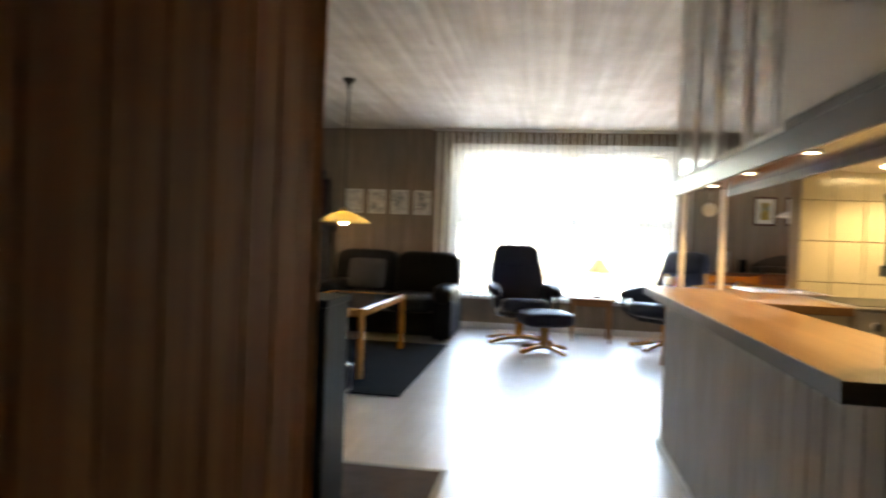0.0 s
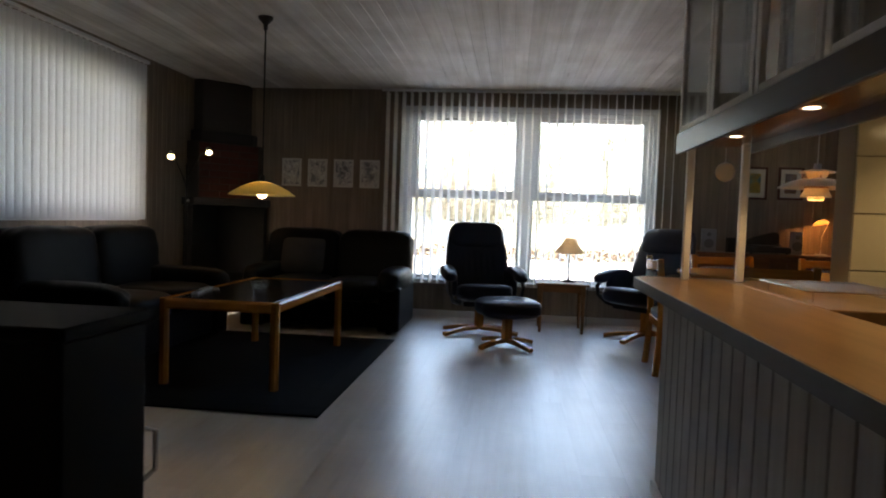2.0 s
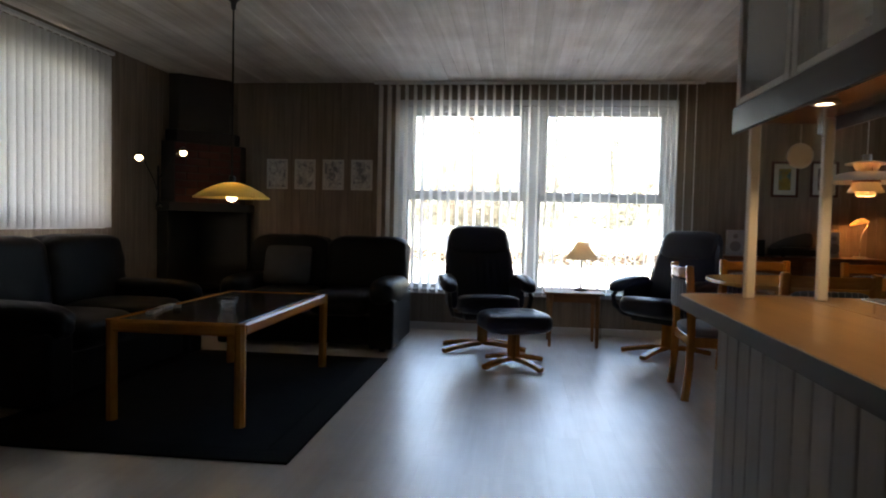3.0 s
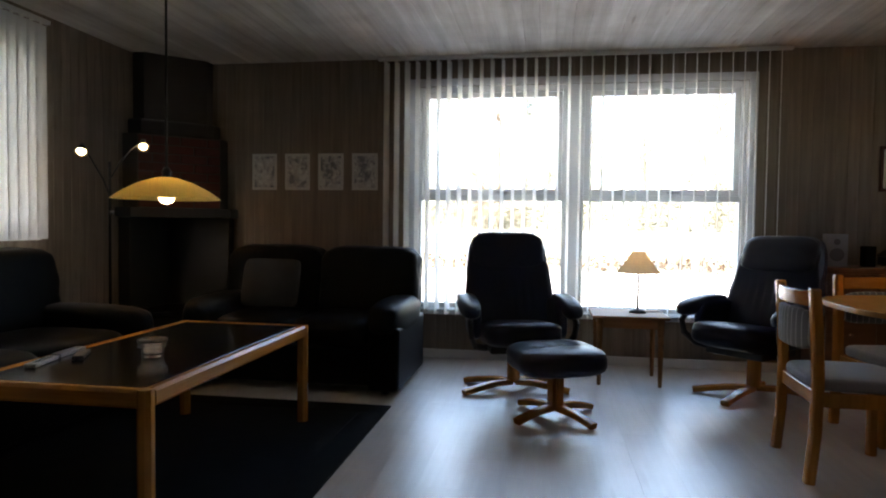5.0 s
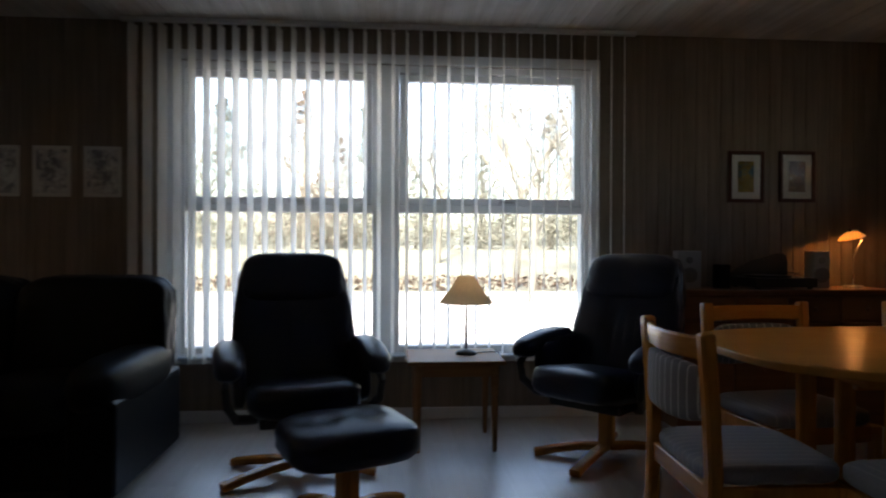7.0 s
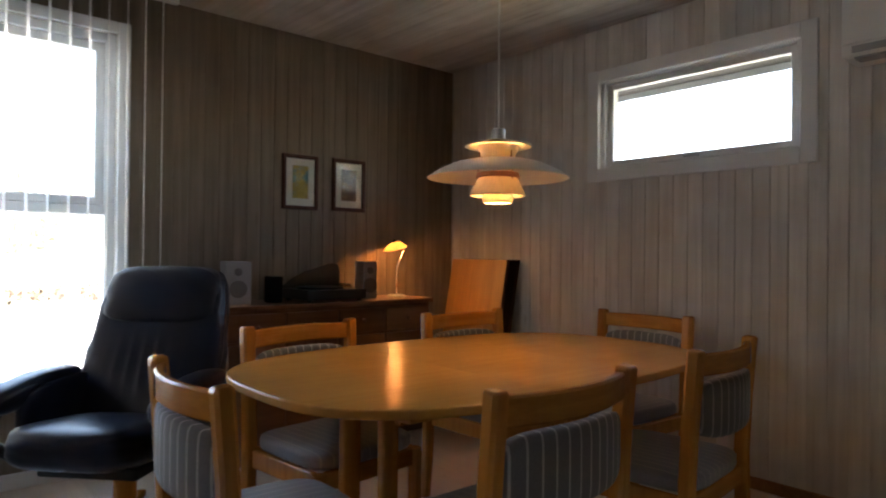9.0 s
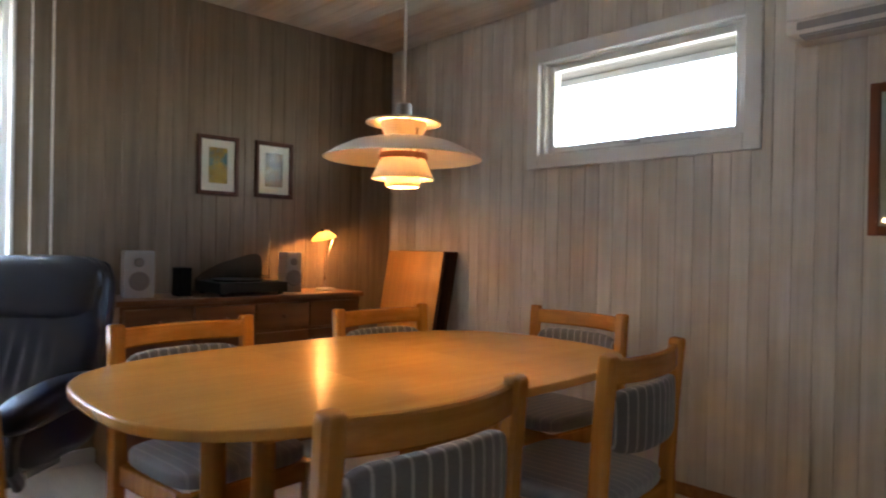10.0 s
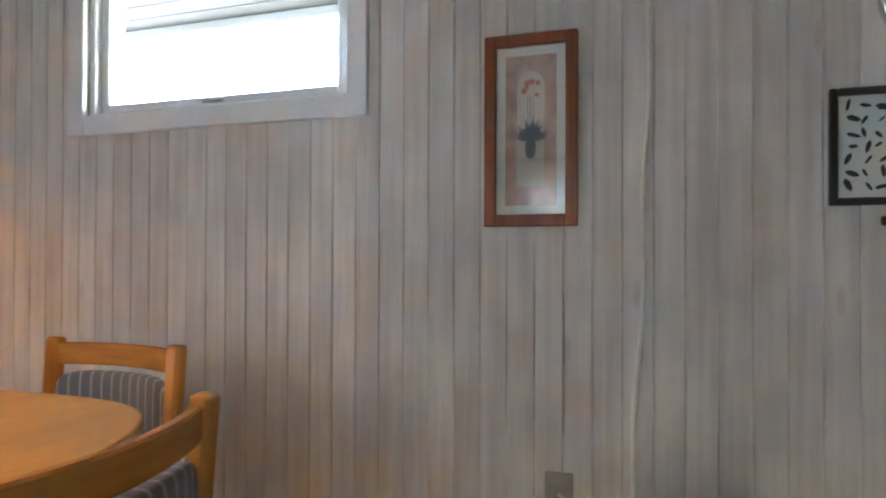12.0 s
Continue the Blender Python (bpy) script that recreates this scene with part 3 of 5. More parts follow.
def upper_cabinet():
    c = thing("glazed_wall_cabinet", "white hanging cabinet with glass doors above the bar", "cabinet")
    x0, x1, y0, y1 = 0.70, 0.95, 0.72, 3.06
    part("bottom_board", box(x0 + 0.012, x1 - 0.002, 0.447, y1, 1.440, 1.456), M_SOFFIT, c, "wood-veneered soffit")
    part("fascia", box(x0 - 0.006, x0 + 0.011, 0.447, y1 + 0.006, 1.405, 1.487, 0.003), M_BROWN, c, "brown fascia board")
    part("back_fascia", box(x1 - 0.001, x1 + 0.014, 0.447, y1 + 0.006, 1.405, 1.487, 0.003), M_BROWN, c)
    part("solid_panel", box(x0, x0 + 0.018, y0, 1.397, 1.522, TOP - 0.002, 0.003), M_PAINT, c, "plain white panel")
    part("upper_fascia", box(x0 - 0.004, x0 + 0.012, y0, 1.396, 1.489, 1.519, 0.002), M_BROWN, c)
    part("solid_back", box(x1 - 0.018, x1, y0, 1.397, 1.489, TOP - 0.002, 0.003), M_PAINT, c)
    part("end_post", box(x0 - 0.01, x1 + 0.01, 0.447, y0 - 0.002, 1.489, TOP - 0.002, 0.003), M_DARKFRAME, c, "dark wooden end post")
    part("divider", box(x0 + 0.02, x1 - 0.02, 1.399, 1.415, 1.489, TOP - 0.002), M_PAINT, c)
    part("end_panel", box(x0 + 0.02, x1 - 0.02, y1 - 0.016, y1, 1.489, TOP - 0.002), M_PAINT, c)
    for z in (1.85, 2.18):
        s = part("shelf", box(x0 + 0.025, x1 - 0.025, 1.43, y1 - 0.018, z, z + 0.006), M_PANE, c, "glass shelf")
        s.visible_shadow = False
    n, w = 4, (y1 - 1.40) / 4
    for k in range(n):
        for xa in (x0, x1 - 0.02):
            a, b = 1.40 + k * w + 0.005, 1.40 + (k + 1) * w - 0.005
            bm = bmesh.new()
            f = 0.034
            for q in ((a, a + f, 1.489, TOP - 0.003), (b - f, b, 1.489, TOP - 0.003), (a + f, b - f, 1.489, 1.489 + 0.022), (a + f, b - f, TOP - 0.003 - f, TOP - 0.003)):
                box(xa, xa + 0.02, *q, bevel=0.003, bm=bm)
            d = part("door", bm, M_PAINT, c)
            g = part("pane", box(xa + 0.008, xa + 0.012, a + f, b - f, 1.489 + 0.022, TOP - 0.003 - f), M_PANE, d)
            g.visible_shadow = False
    return c


upper_cabinet()
for _y in (0.83, 1.48, 2.11, 2.70):
    d = thing("downlight", "small lit round downlight in the cabinet soffit", "spotlight", pose(0.81, _y, 1.440), "downlights over the bar")
    part("ring", lathe([(0.021, 0.0), (0.033, 0.0), (0.035, -0.004), (0.031, -0.007), (0.021, -0.006), (0.021, 0.0)], 20), M_STEEL, d)
    part("lens", lathe([(0.0, -0.003), (0.021, -0.004)], 20), M_SPOTGLOW, d, "glowing lens")


def stem_glass(m):
    g = thing("wine_glass", "clear stemmed wine glass standing on a shelf", "glass", m, "glasses in the cabinet")
    prof = [(0.0, 0.0), (0.032, 0.0), (0.033, 0.003), (0.006, 0.008), (0.004, 0.07), (0.012, 0.082), (0.032, 0.105), (0.036, 0.13), (0.031, 0.165), (0.029, 0.165), (0.034, 0.13), (0.030, 0.107), (0.0, 0.088)]
    part("bowl", lathe(prof, 20), M_GLASS, g, smooth=True)
    return g


_g0 = stem_glass(pose(0.80, 1.62, 1.8561))
for _x, _y, _z in ((0.83, 1.74, 1.8561), (0.77, 2.02, 1.8561), (0.82, 2.15, 1.8561), (0.78, 1.66, 2.1861), (0.83, 1.8, 2.1861), (0.8, 2.4, 1.8561)):
    copy_thing(_g0, pose(_x, _y, _z))

# Return counter, cooker and tiled stub wall.
unit = thing("base_cabinet", "white kitchen base unit beside the cooker", "cabinet")
part("body", box(0.903, 1.248, 2.19, 3.04, 0.08, 0.862, 0.002), M_PAINT, unit)
part("plinth", box(0.903, 1.248, 2.24, 3.02, 0.0, 0.08), M_EDGE, unit)
part("door", box(0.906, 1.243, 2.17, 2.189, 0.09, 0.80, 0.003), M_GREYW, unit)
wt = tagged(part("worktop", slab([(0.903, 2.15), (1.252, 2.15), (1.252, 3.07), (0.903, 3.07)], 0.863, 0.90, 0.004), M_BARTOP), "oak laminate worktop beside the cooker", "worktop")


def cooker():
    c = thing("cooker", "white electric cooker with a row of knobs", "cooker", pose(1.56, 2.16, 0))
    part("body", box(-0.297, 0.297, 0.02, 0.62, 0.06, 0.885, 0.004), M_WHITEPL, c)
    part("plinth", box(-0.29, 0.29, 0.06, 0.60, 0.0, 0.06), M_BLACK, c)
    part("control_panel", box(-0.296, 0.296, 0.0, 0.022, 0.755, 0.884, 0.006, 2), M_WHITEPL, c)
    part("hob", box(-0.299, 0.299, -0.004, 0.625, 0.886, 0.902, 0.003), M_STEEL, c, "enamelled hob edge")
    part("hob_glass", box(-0.27, 0.27, 0.05, 0.59, 0.9025, 0.906, 0.001), M_BLACK, c, "black glass hob")
    od = part("oven_door", box(-0.293, 0.293, -0.004, 0.02, 0.25, 0.74, 0.006, 2), M_WHITEPL, c)
    part("window", box(-0.21, 0.21, -0.006, -0.003, 0.34, 0.6), M_BLACK, od)
    part("handle", cyl((-0.22, -0.035, 0.69), (0.22, -0.035, 0.69), 0.009), M_STEEL, od)
    part("drawer", box(-0.293, 0.293, -0.004, 0.02, 0.07, 0.243, 0.006, 2), M_WHITEPL, c)
    for x in (-0.22, -0.15, -0.05, 0.02, 0.12, 0.19):
        k = part("knob", cyl((x, 0.001, 0.825), (x, -0.022, 0.825), 0.02, 0.017, 18, bevel=0.003), M_GREYPL, c, "pale grey knob")
        part("pointer", box(x - 0.003, x + 0.003, -0.026, -0.021, 0.812, 0.842), M_BLACK, k)
    return c


cooker()
stub = wall("wall_stub", ((1.26, 1.868, 2.802, 2.93, -0.012, TOP + 0.03),), "short kitchen wall tiled in cream", M_GROUT)


def hood():
    h = thing("cooker_hood", "white cooker hood with a lit lamp", "cooker hood")
    part("canopy", lathe([(0.0, 0.0), (0.27, 0.0), (0.30, 0.006), (0.305, 0.018), (0.29, 0.03), (0.20, 0.05), (0.0, 0.055)], 40, (1.60, 2.50, 1.525)), M_WHITEPL, h, smooth=True)
    part("box", box(1.30, 1.84, 2.30, 2.79, 1.575, 1.80, 0.006), M_WHITEPL, h)
    part("chimney", box(1.45, 1.70, 2.5, 2.79, 1.802, TOP - 0.002, 0.004), M_WHITEPL, h)
    part("lamp_cover", box(1.49, 1.74, 2.44, 2.50, 1.515, 1.524, 0.003), M_HOODGLOW, h, "glowing lamp cover")
    return h


hood()
rack = thing("wire_rack", "chrome wire cooling rack standing on the worktop", "rack", pose(1.07, 2.50, 0.9) @ Matrix.Diagonal((0.82, 0.85, 1.15, 1)))
for k in range(13):
    part("wire", cyl((-0.18 + 0.03 * k, -0.21, 0.032), (-0.18 + 0.03 * k, 0.21, 0.032), 0.0024, n=6), M_CHROME, rack)
part("rim", tube([(-0.19, -0.215, 0.029), (0.19, -0.215, 0.029), (0.19, 0.215, 0.029), (-0.19, 0.215, 0.029), (-0.19, -0.215, 0.029)], 0.003), M_CHROME, rack)
for sx in (-0.16, 0.16):
    for sy in (-0.2, 0.2):
        part("foot", cyl((sx, sy, 0.0), (sx, sy, 0.03), 0.0028, n=8), M_CHROME, rack)

# Knife block.
kb = thing("knife_block", "beech knife block with black-handled knives on the bar", "knife block", pose(0.692, 0.64, 0.9, 0, 0, 22))
part("block", box(-0.022, 0.022, -0.035, 0.035, 0.0, 0.268, 0.006, 2), M_SIDE, kb)
for z in (0.035, 0.125, 0.215):
    part("crossbar", box(-0.026, 0.026, -0.040, -0.0365, z, z + 0.014, 0.001), M_BEECHX, kb, "pale crossbar")
for z in (0.07, 0.15):
    part("groove", box(-0.0228, 0.0228, -0.036, -0.0345, z, z + 0.004), M_FRAMEW, kb)
for kx, ky, zb, lean in ((0.002, 0.050, 0.195, -0.10), (-0.010, 0.030, 0.285, -0.03), (0.010, 0.0, 0.285, 0.05)):
    kn = part("knife_handle", sweep([(kx, ky, zb), (kx + lean * 0.04, ky - 0.004, zb + 0.04), (kx + lean * 0.10, ky - 0.010, zb + 0.09), (kx + lean * 0.26, ky - 0.016, zb + 0.145)], 0.028, 0.019, 0.3, up=(0, 1, 0)), M_BLACK, kb, "black knife handle")
    part("bolster", box(kx - 0.009, kx + 0.009, ky - 0.006, ky + 0.02, zb - 0.02, zb + 0.004, 0.002), M_STEEL, kn)

disc = thing("hanging_disc", "small pale round disc hanging under the cabinet", "ornament", pose(0.862, 2.965, 1.33, 90))
part("plate", lathe([(0.0, 0.003), (0.033, 0.003), (0.038, 0.0), (0.033, -0.003), (0.0, -0.003)], 28), M_PAPER, disc, smooth=True)
part("string", cyl((0, 0.037, 0), (0, 0.094, 0), 0.0012, n=6), M_CABLE, disc)

# ---- dining group ----
def chair(m):
    """Faces +y; back posts at y = -0.22."""
    c = thing("dining_chair", "lacquered beech dining chair with grey striped wool upholstery", "chair", m, "chairs round the dining table")
    for s in (-1, 1):
        post = sweep([(s * 0.245, -0.235, 0.0), (s * 0.245, -0.215, 0.22), (s * 0.245, -0.21, 0.45), (s * 0.245, -0.22, 0.66), (s * 0.245, -0.236, 0.868)], 0.05, 0.046, 0.2, up=(0, 1, 0))
        rim = [e for e in post.edges if all(v.co.z > 0.85 for v in e.verts)]
        bmesh.ops.bevel(post, geom=rim, offset=0.011, segments=3, profile=0.5, affect="EDGES")
        part("back_leg", post, M_BEECH, c, smooth=False)
        part("front_leg", sweep([(s * 0.225, 0.20, 0.0), (s * 0.225, 0.20, 0.20), (s * 0.225, 0.20, 0.405)], 0.044, 0.044, 0.18, up=(0, 1, 0)), M_BEECH, c)
        part("side_rail", sweep([(s * 0.235, -0.185, 0.375), (s * 0.226, 0.178, 0.375)], 0.024, 0.065, 0.15), M_BEECH, c)
    arc = lambda z, d, w: [(w * (k / 6 - 1), -0.232 - d * (1 - (k / 6 - 1) ** 2), z) for k in range(13)]
    part("top_rail", sweep(arc(0.818, 0.045, 0.222), 0.026, 0.068, 0.2), M_BEECHX, c)
    part("front_rail", sweep([(-0.2, 0.2, 0.375), (0.2, 0.2, 0.375)], 0.024, 0.065, 0.15), M_BEECHX, c)
    part("rear_rail", sweep([(-0.22, -0.21, 0.375), (0.22, -0.21, 0.375)], 0.024, 0.065, 0.15), M_BEECHX, c)

    def bow(p):
        u = p.x / 0.22
        return Vector((p.x, p.y - 0.045 * (1 - u * u), p.z))
    part("back_pad", pad(0.436, 0.045, 0.185, (0, -0.222, 0.675), 5.0, 8, shape=bow), M_STRIPE, c, "grey striped back pad", smooth=True)
    part("seat", pad(0.475, 0.45, 0.07, (0, -0.002, 0.437), 5.0, 10, 0.01), M_SEAT, c, "grey wool seat pad", smooth=True)
    return c


def chair_pose(l, r):
    """From the plan places of its left and right back posts, seen from behind."""
    a = math.degrees(math.atan2(r[1] - l[1], r[0] - l[0]))
    return Matrix.Translation(((l[0] + r[0]) / 2, (l[1] + r[1]) / 2, 0)) @ pose(0, 0, 0, 0, 0, a) @ Matrix.Translation((0, 0.235, 0))


_c0 = chair(chair_pose((1.557, 4.795), (2.036, 4.803)))
for l, r in (((2.453, 4.827), (2.930, 4.881)), ((2.121, 6.239), (1.627, 6.189)), ((3.035, 6.243), (2.545, 6.233)), ((1.147, 5.698), (1.122, 5.158)), ((3.455, 5.40), (3.475, 5.885))):
    copy_thing(_c0, chair_pose(l, r))


def dining_table():
    t = thing("dining_table", "oval lacquered beech dining table with an extension leaf", "table", pose(2.30, 5.588, 0))
    a, b, p = 0.92, 0.572, 3.05
    out = []
    for k in range(72):
        an = 2 * math.pi * k / 72
        c, s = math.cos(an), math.sin(an)
        out.append((a * math.copysign(abs(c) ** (2 / p), c), b * math.copysign(abs(s) ** (2 / p), s)))
    for nm, lo, hi in (("leaf", -9, -0.2506), ("leaf", -0.25, 0.25), ("leaf", 0.2506, 9)):
        q = [v for v in out if lo <= v[0] <= hi]
        half = lambda x: b * (1 - abs(x / a) ** p) ** (1 / p)
        pts = q[:]
        for e in (lo, hi):
            if abs(e) < 1:
                pts += [(e, half(e)), (e, -half(e))]
        cx = sum(v[0] for v in pts) / len(pts)
        pts.sort(key=lambda v: math.atan2(v[1], v[0] - cx))
        part("leaf", slab(pts, 0.732, 0.76, 0.0065, 3, sharp=(lo, hi)), M_TABLE, t)
    for s in (-1, 1):
        for dx in (-0.075, 0.075):
            part("leg", cyl((s * 0.52 + dx, 0, 0.05), (s * 0.52 + dx, 0, 0.69), 0.034, 0.034, 20, bevel=0.004), M_BEECH, t)
        part("foot", sweep([(s * 0.52, -0.36, 0.02), (s * 0.52, -0.2, 0.036), (s * 0.52, 0, 0.04), (s * 0.52, 0.2, 0.036), (s * 0.52, 0.36, 0.02)], 0.07, 0.04, 0.2), M_OAKY, t)
        part("foot_block", box(s * 0.52 - 0.12, s * 0.52 + 0.12, -0.05, 0.05, 0.045, 0.075, 0.006), M_BEECH, t)
        part("bearer", box(s * 0.52 - 0.12, s * 0.52 + 0.12, -0.36, 0.36, 0.685, 0.7315, 0.006), M_OAKY, t)
        part("apron", box(-0.62, 0.62, s * 0.28 - 0.012, s * 0.28 + 0.012, 0.665, 0.7312, 0.003), M_BEECHX, t)
    return t


dining_table()


def layered_pendant():
    """Three stacked turned shades on struts, on a white cord."""
    t = thing("layered_pendant_lamp", "white layered metal pendant lamp glowing warm over the dining table", "pendant lamp", pose(2.336, 5.563, 1.345))
    part("cap", lathe([(0.0, 0.279), (0.022, 0.279), (0.026, 0.275), (0.027, 0.235), (0.0, 0.235)], 28), M_GREYPL, t, "grey cap", smooth=False)
    part("top_shade", lathe(shell([(0.020, 0.236), (0.06, 0.233), (0.125, 0.218), (0.128, 0.212)][:4]), 48), M_TIER, t, smooth=True)
    part("upper_cone", lathe(shell([(0.078, 0.216), (0.074, 0.195), (0.062, 0.172), (0.055, 0.165)]), 48), M_TIER, t, smooth=True)
    part("main_shade", lathe(shell([(0.052, 0.166), (0.11, 0.160), (0.17, 0.146), (0.225, 0.121), (0.262, 0.097), (0.2675, 0.093)]), 64), M_SHADE_PH, t, "wide white main shade", smooth=True)
    part("collar", lathe(shell([(0.080, 0.112), (0.084, 0.100), (0.084, 0.094)], 0.004), 40), M_COPPER, t, "copper-brown collar", smooth=True)
    part("lower_shade", lathe(shell([(0.074, 0.093), (0.086, 0.070), (0.105, 0.030), (0.106, 0.026)]), 48), M_TIER, t, smooth=True)
    part("bottom_bowl", lathe(shell([(0.055, 0.040), (0.058, 0.012), (0.056, 0.002), (0.052, 0.0)], 0.0025), 40), M_TIER, t, smooth=True)
    for k in range(3):
        an = 2 * math.pi * k / 3 + 0.5
        c, s = math.cos(an), math.sin(an)
        part("strut", tube([(0.020 * c, 0.020 * s, 0.236), (0.070 * c, 0.070 * s, 0.20), (0.072 * c, 0.072 * s, 0.15), (0.078 * c, 0.078 * s, 0.095), (0.057 * c, 0.057 * s, 0.03)], 0.003, 6), M_COPPER, t)
    part("bulb", lathe([(0.0, 0.050), (0.016, 0.056), (0.022, 0.072), (0.018, 0.088), (0.012, 0.10), (0.0, 0.10)], 20), M_BULB, t, "lit bulb", smooth=True)
    part("cord", cyl((0, 0, 0.279), (0, 0, TOP - 1.345 - 0.03), 0.0035, n=8), M_WHITEPL, t, "white cord")
    part("canopy", lathe([(0.0, TOP - 1.345), (0.05, TOP - 1.345), (0.048, TOP - 1.365), (0.02, TOP - 1.385), (0.0, TOP - 1.385)], 24), M_WHITEPL, t, smooth=True)
    return t


layered_pendant()


# Pictures on walls. Local: x right, y out of the wall, z up, centre of the picture.
def picture(name, label, m, w, h, frame_w, frame_mat, mat_w, art, depth=0.02, pane_mat=None, group=""):
    p = thing(name, label, "picture", m, group)
    if frame_w:
        part("frame", bar_frame(-w / 2, w / 2, -h / 2, h / 2, 0.0, depth, frame_w, 0.003), frame_mat, p)
    part("mount", box(-w / 2 + frame_w, w / 2 - frame_w, 0.002, 0.008, -h / 2 + frame_w, h / 2 - frame_w), M_PAPER, p, "off-white mount")
    e = frame_w + mat_w
    part("print", box(-w / 2 + e, w / 2 - e, 0.0085, 0.0095, -h / 2 + e, h / 2 - e), art, p, "printed picture")
    g = part("glass", box(-w / 2 + frame_w, w / 2 - frame_w, 0.012, 0.014, -h / 2 + frame_w, h / 2 - frame_w), pane_mat or M_PICGLASS, p)
    g.visible_shadow = False
    return p


FACE_S = Matrix.Rotation(math.pi, 4, "Z")       # out of the window wall
FACE_W = Matrix.Rotation(math.pi / 2, 4, "Z")   # out of the right wall
ART_BIRD = [marks("print_birds", (0.80, 0.79, 0.76), ((0.12, 0.12, 0.13), (0.30, 0.30, 0.32), (0.62, 0.61, 0.6)), 12 + 2 * k, 0.3) for k in range(4)]
for k in range(4):
    picture("unframed_print", "small pale print with a grey drawing under glass", Matrix.Translation((-2.50 + 0.303 * k, YN - 0.001, 1.575)) @ FACE_S, 0.226, 0.315, 0.0, None, 0.022, ART_BIRD[k], group="row of four prints")
ART_SKY = marks("print_landscape", (0.45, 0.35, 0.08), ((0.05, 0.16, 0.22), (0.10, 0.25, 0.30), (0.45, 0.33, 0.06)), 8, 0.6)
ART_ROCK = marks("print_cliffs", (0.42, 0.40, 0.40), ((0.05, 0.07, 0.11), (0.16, 0.13, 0.14), (0.26, 0.16, 0.10)), 9, 0.7)
picture("framed_picture", "dark-framed landscape print with a blue and yellow picture", Matrix.Translation((2.578, YN - 0.001, 1.593)) @ FACE_S, 0.250, 0.345, 0.024, M_DARKFRAME, 0.045, ART_SKY, group="pair of framed prints")
picture("framed_picture", "dark-framed print of dark cliffs", Matrix.Translation((2.938, YN - 0.001, 1.598)) @ FACE_S, 0.255, 0.345, 0.024, M_DARKFRAME, 0.045, ART_ROCK, group="pair of framed prints")
ART_FLOWER = marks("print_flowers", (0.50, 0.30, 0.22), ((0.45, 0.24, 0.17), (0.50, 0.30, 0.22), (0.56, 0.38, 0.29)), 6, 0.5)
M_VASE = plain("print_dark_leaves", (0.11, 0.12, 0.15), 0.7, vary=0.3)
M_ARCH = plain("print_arch", (0.62, 0.50, 0.40), 0.7, vary=0.15)
M_REDINK = plain("print_red", (0.50, 0.12, 0.07), 0.7, vary=0.2)
bp = picture("framed_picture", "tall print of red flowers in a broad red-brown wooden frame", Matrix.Translation((XR - 0.001, 4.437, 1.513)) @ FACE_W, 0.285, 0.585, 0.036, M_FRAMEW, 0.028, ART_FLOWER, 0.024, M_TALLGLASS)
arch = part("arch", slab([(0.042 * math.cos(a), 0.10 + 0.052 * math.sin(a)) for a in [math.pi * k / 12 for k in range(13)]] + [(-0.042, -0.20), (0.042, -0.20)], 0, 0.0006, 0), M_ARCH, bp)
arch.matrix_basis = Matrix(((1, 0, 0, 0), (0, 0, 1, 0.0098), (0, 1, 0, 0.03), (0, 0, 0, 1)))
lv = bmesh.new()
rnd = random.Random(3)
for k in range(19):
    an = radians(12 + 8.7 * k)
    ln = 0.05 + 0.035 * rnd.random()
    x1, z1 = ln * 0.8 * math.cos(an), -0.035 + ln * math.sin(an)
    nx, nz = -math.sin(an) * 0.0045, math.cos(an) * 0.0045
    vs = [lv.verts.new(q) for q in ((0, 0.0108, -0.035), (x1 * 0.55 + nx, 0.0108, -0.035 + (z1 + 0.035) * 0.55 + nz), (x1, 0.0108, z1), (x1 * 0.55 - nx, 0.0108, -0.035 + (z1 + 0.035) * 0.55 - nz))]
    lv.faces.new(vs)
part("leaves", lv, M_VASE, bp)
vase = part("vase", slab([(-0.010, 0), (-0.016, -0.012), (-0.017, -0.03), (-0.012, -0.048), (-0.009, -0.055), (0.009, -0.055), (0.012, -0.048), (0.017, -0.03), (0.016, -0.012), (0.010, 0)], 0, 0.0005, 0), M_VASE, bp)
vase.matrix_basis = Matrix(((1, 0, 0, 0), (0, 0, 1, 0.0106), (0, 1, 0, -0.03), (0, 0, 0, 1)))
st = bmesh.new()
for k in range(7):
    x = 0.02 * math.sin(k * 2.1)
    box(x * 0.5 - 0.0008, x * 0.5 + 0.0008, 0.0104, 0.0106, -0.03, 0.105, bm=st)
part("stems", st, M_VASE, bp)
rd = bmesh.new()
for k in range(7):
    x, z, r = rnd.uniform(-0.024, 0.024), 0.10 + rnd.uniform(0, 0.05), rnd.uniform(0.006, 0.011)
    rd.faces.new([rd.verts.new((x + r * math.cos(j), 0.0106 + 0.00002 * k, z + r * math.sin(j))) for j in (0.3, 1.3, 2.4, 3.5, 4.6, 5.5)])
part("blooms", rd, M_REDINK, bp)
M_WHITEART = plain("print_white", (0.70, 0.70, 0.70), 0.7, vary=0.05)
sp = picture("framed_picture", "black-framed print of many dark leaf shapes on white", Matrix.Translation((XR - 0.001, 3.47, 1.42)) @ FACE_W, 0.34, 0.308, 0.020, M_BLACKFRAME, 0.006, M_WHITEART)
M_INK = plain("print_black_ink", (0.05, 0.05, 0.05), 0.7, vary=0.3)
lv = bmesh.new()
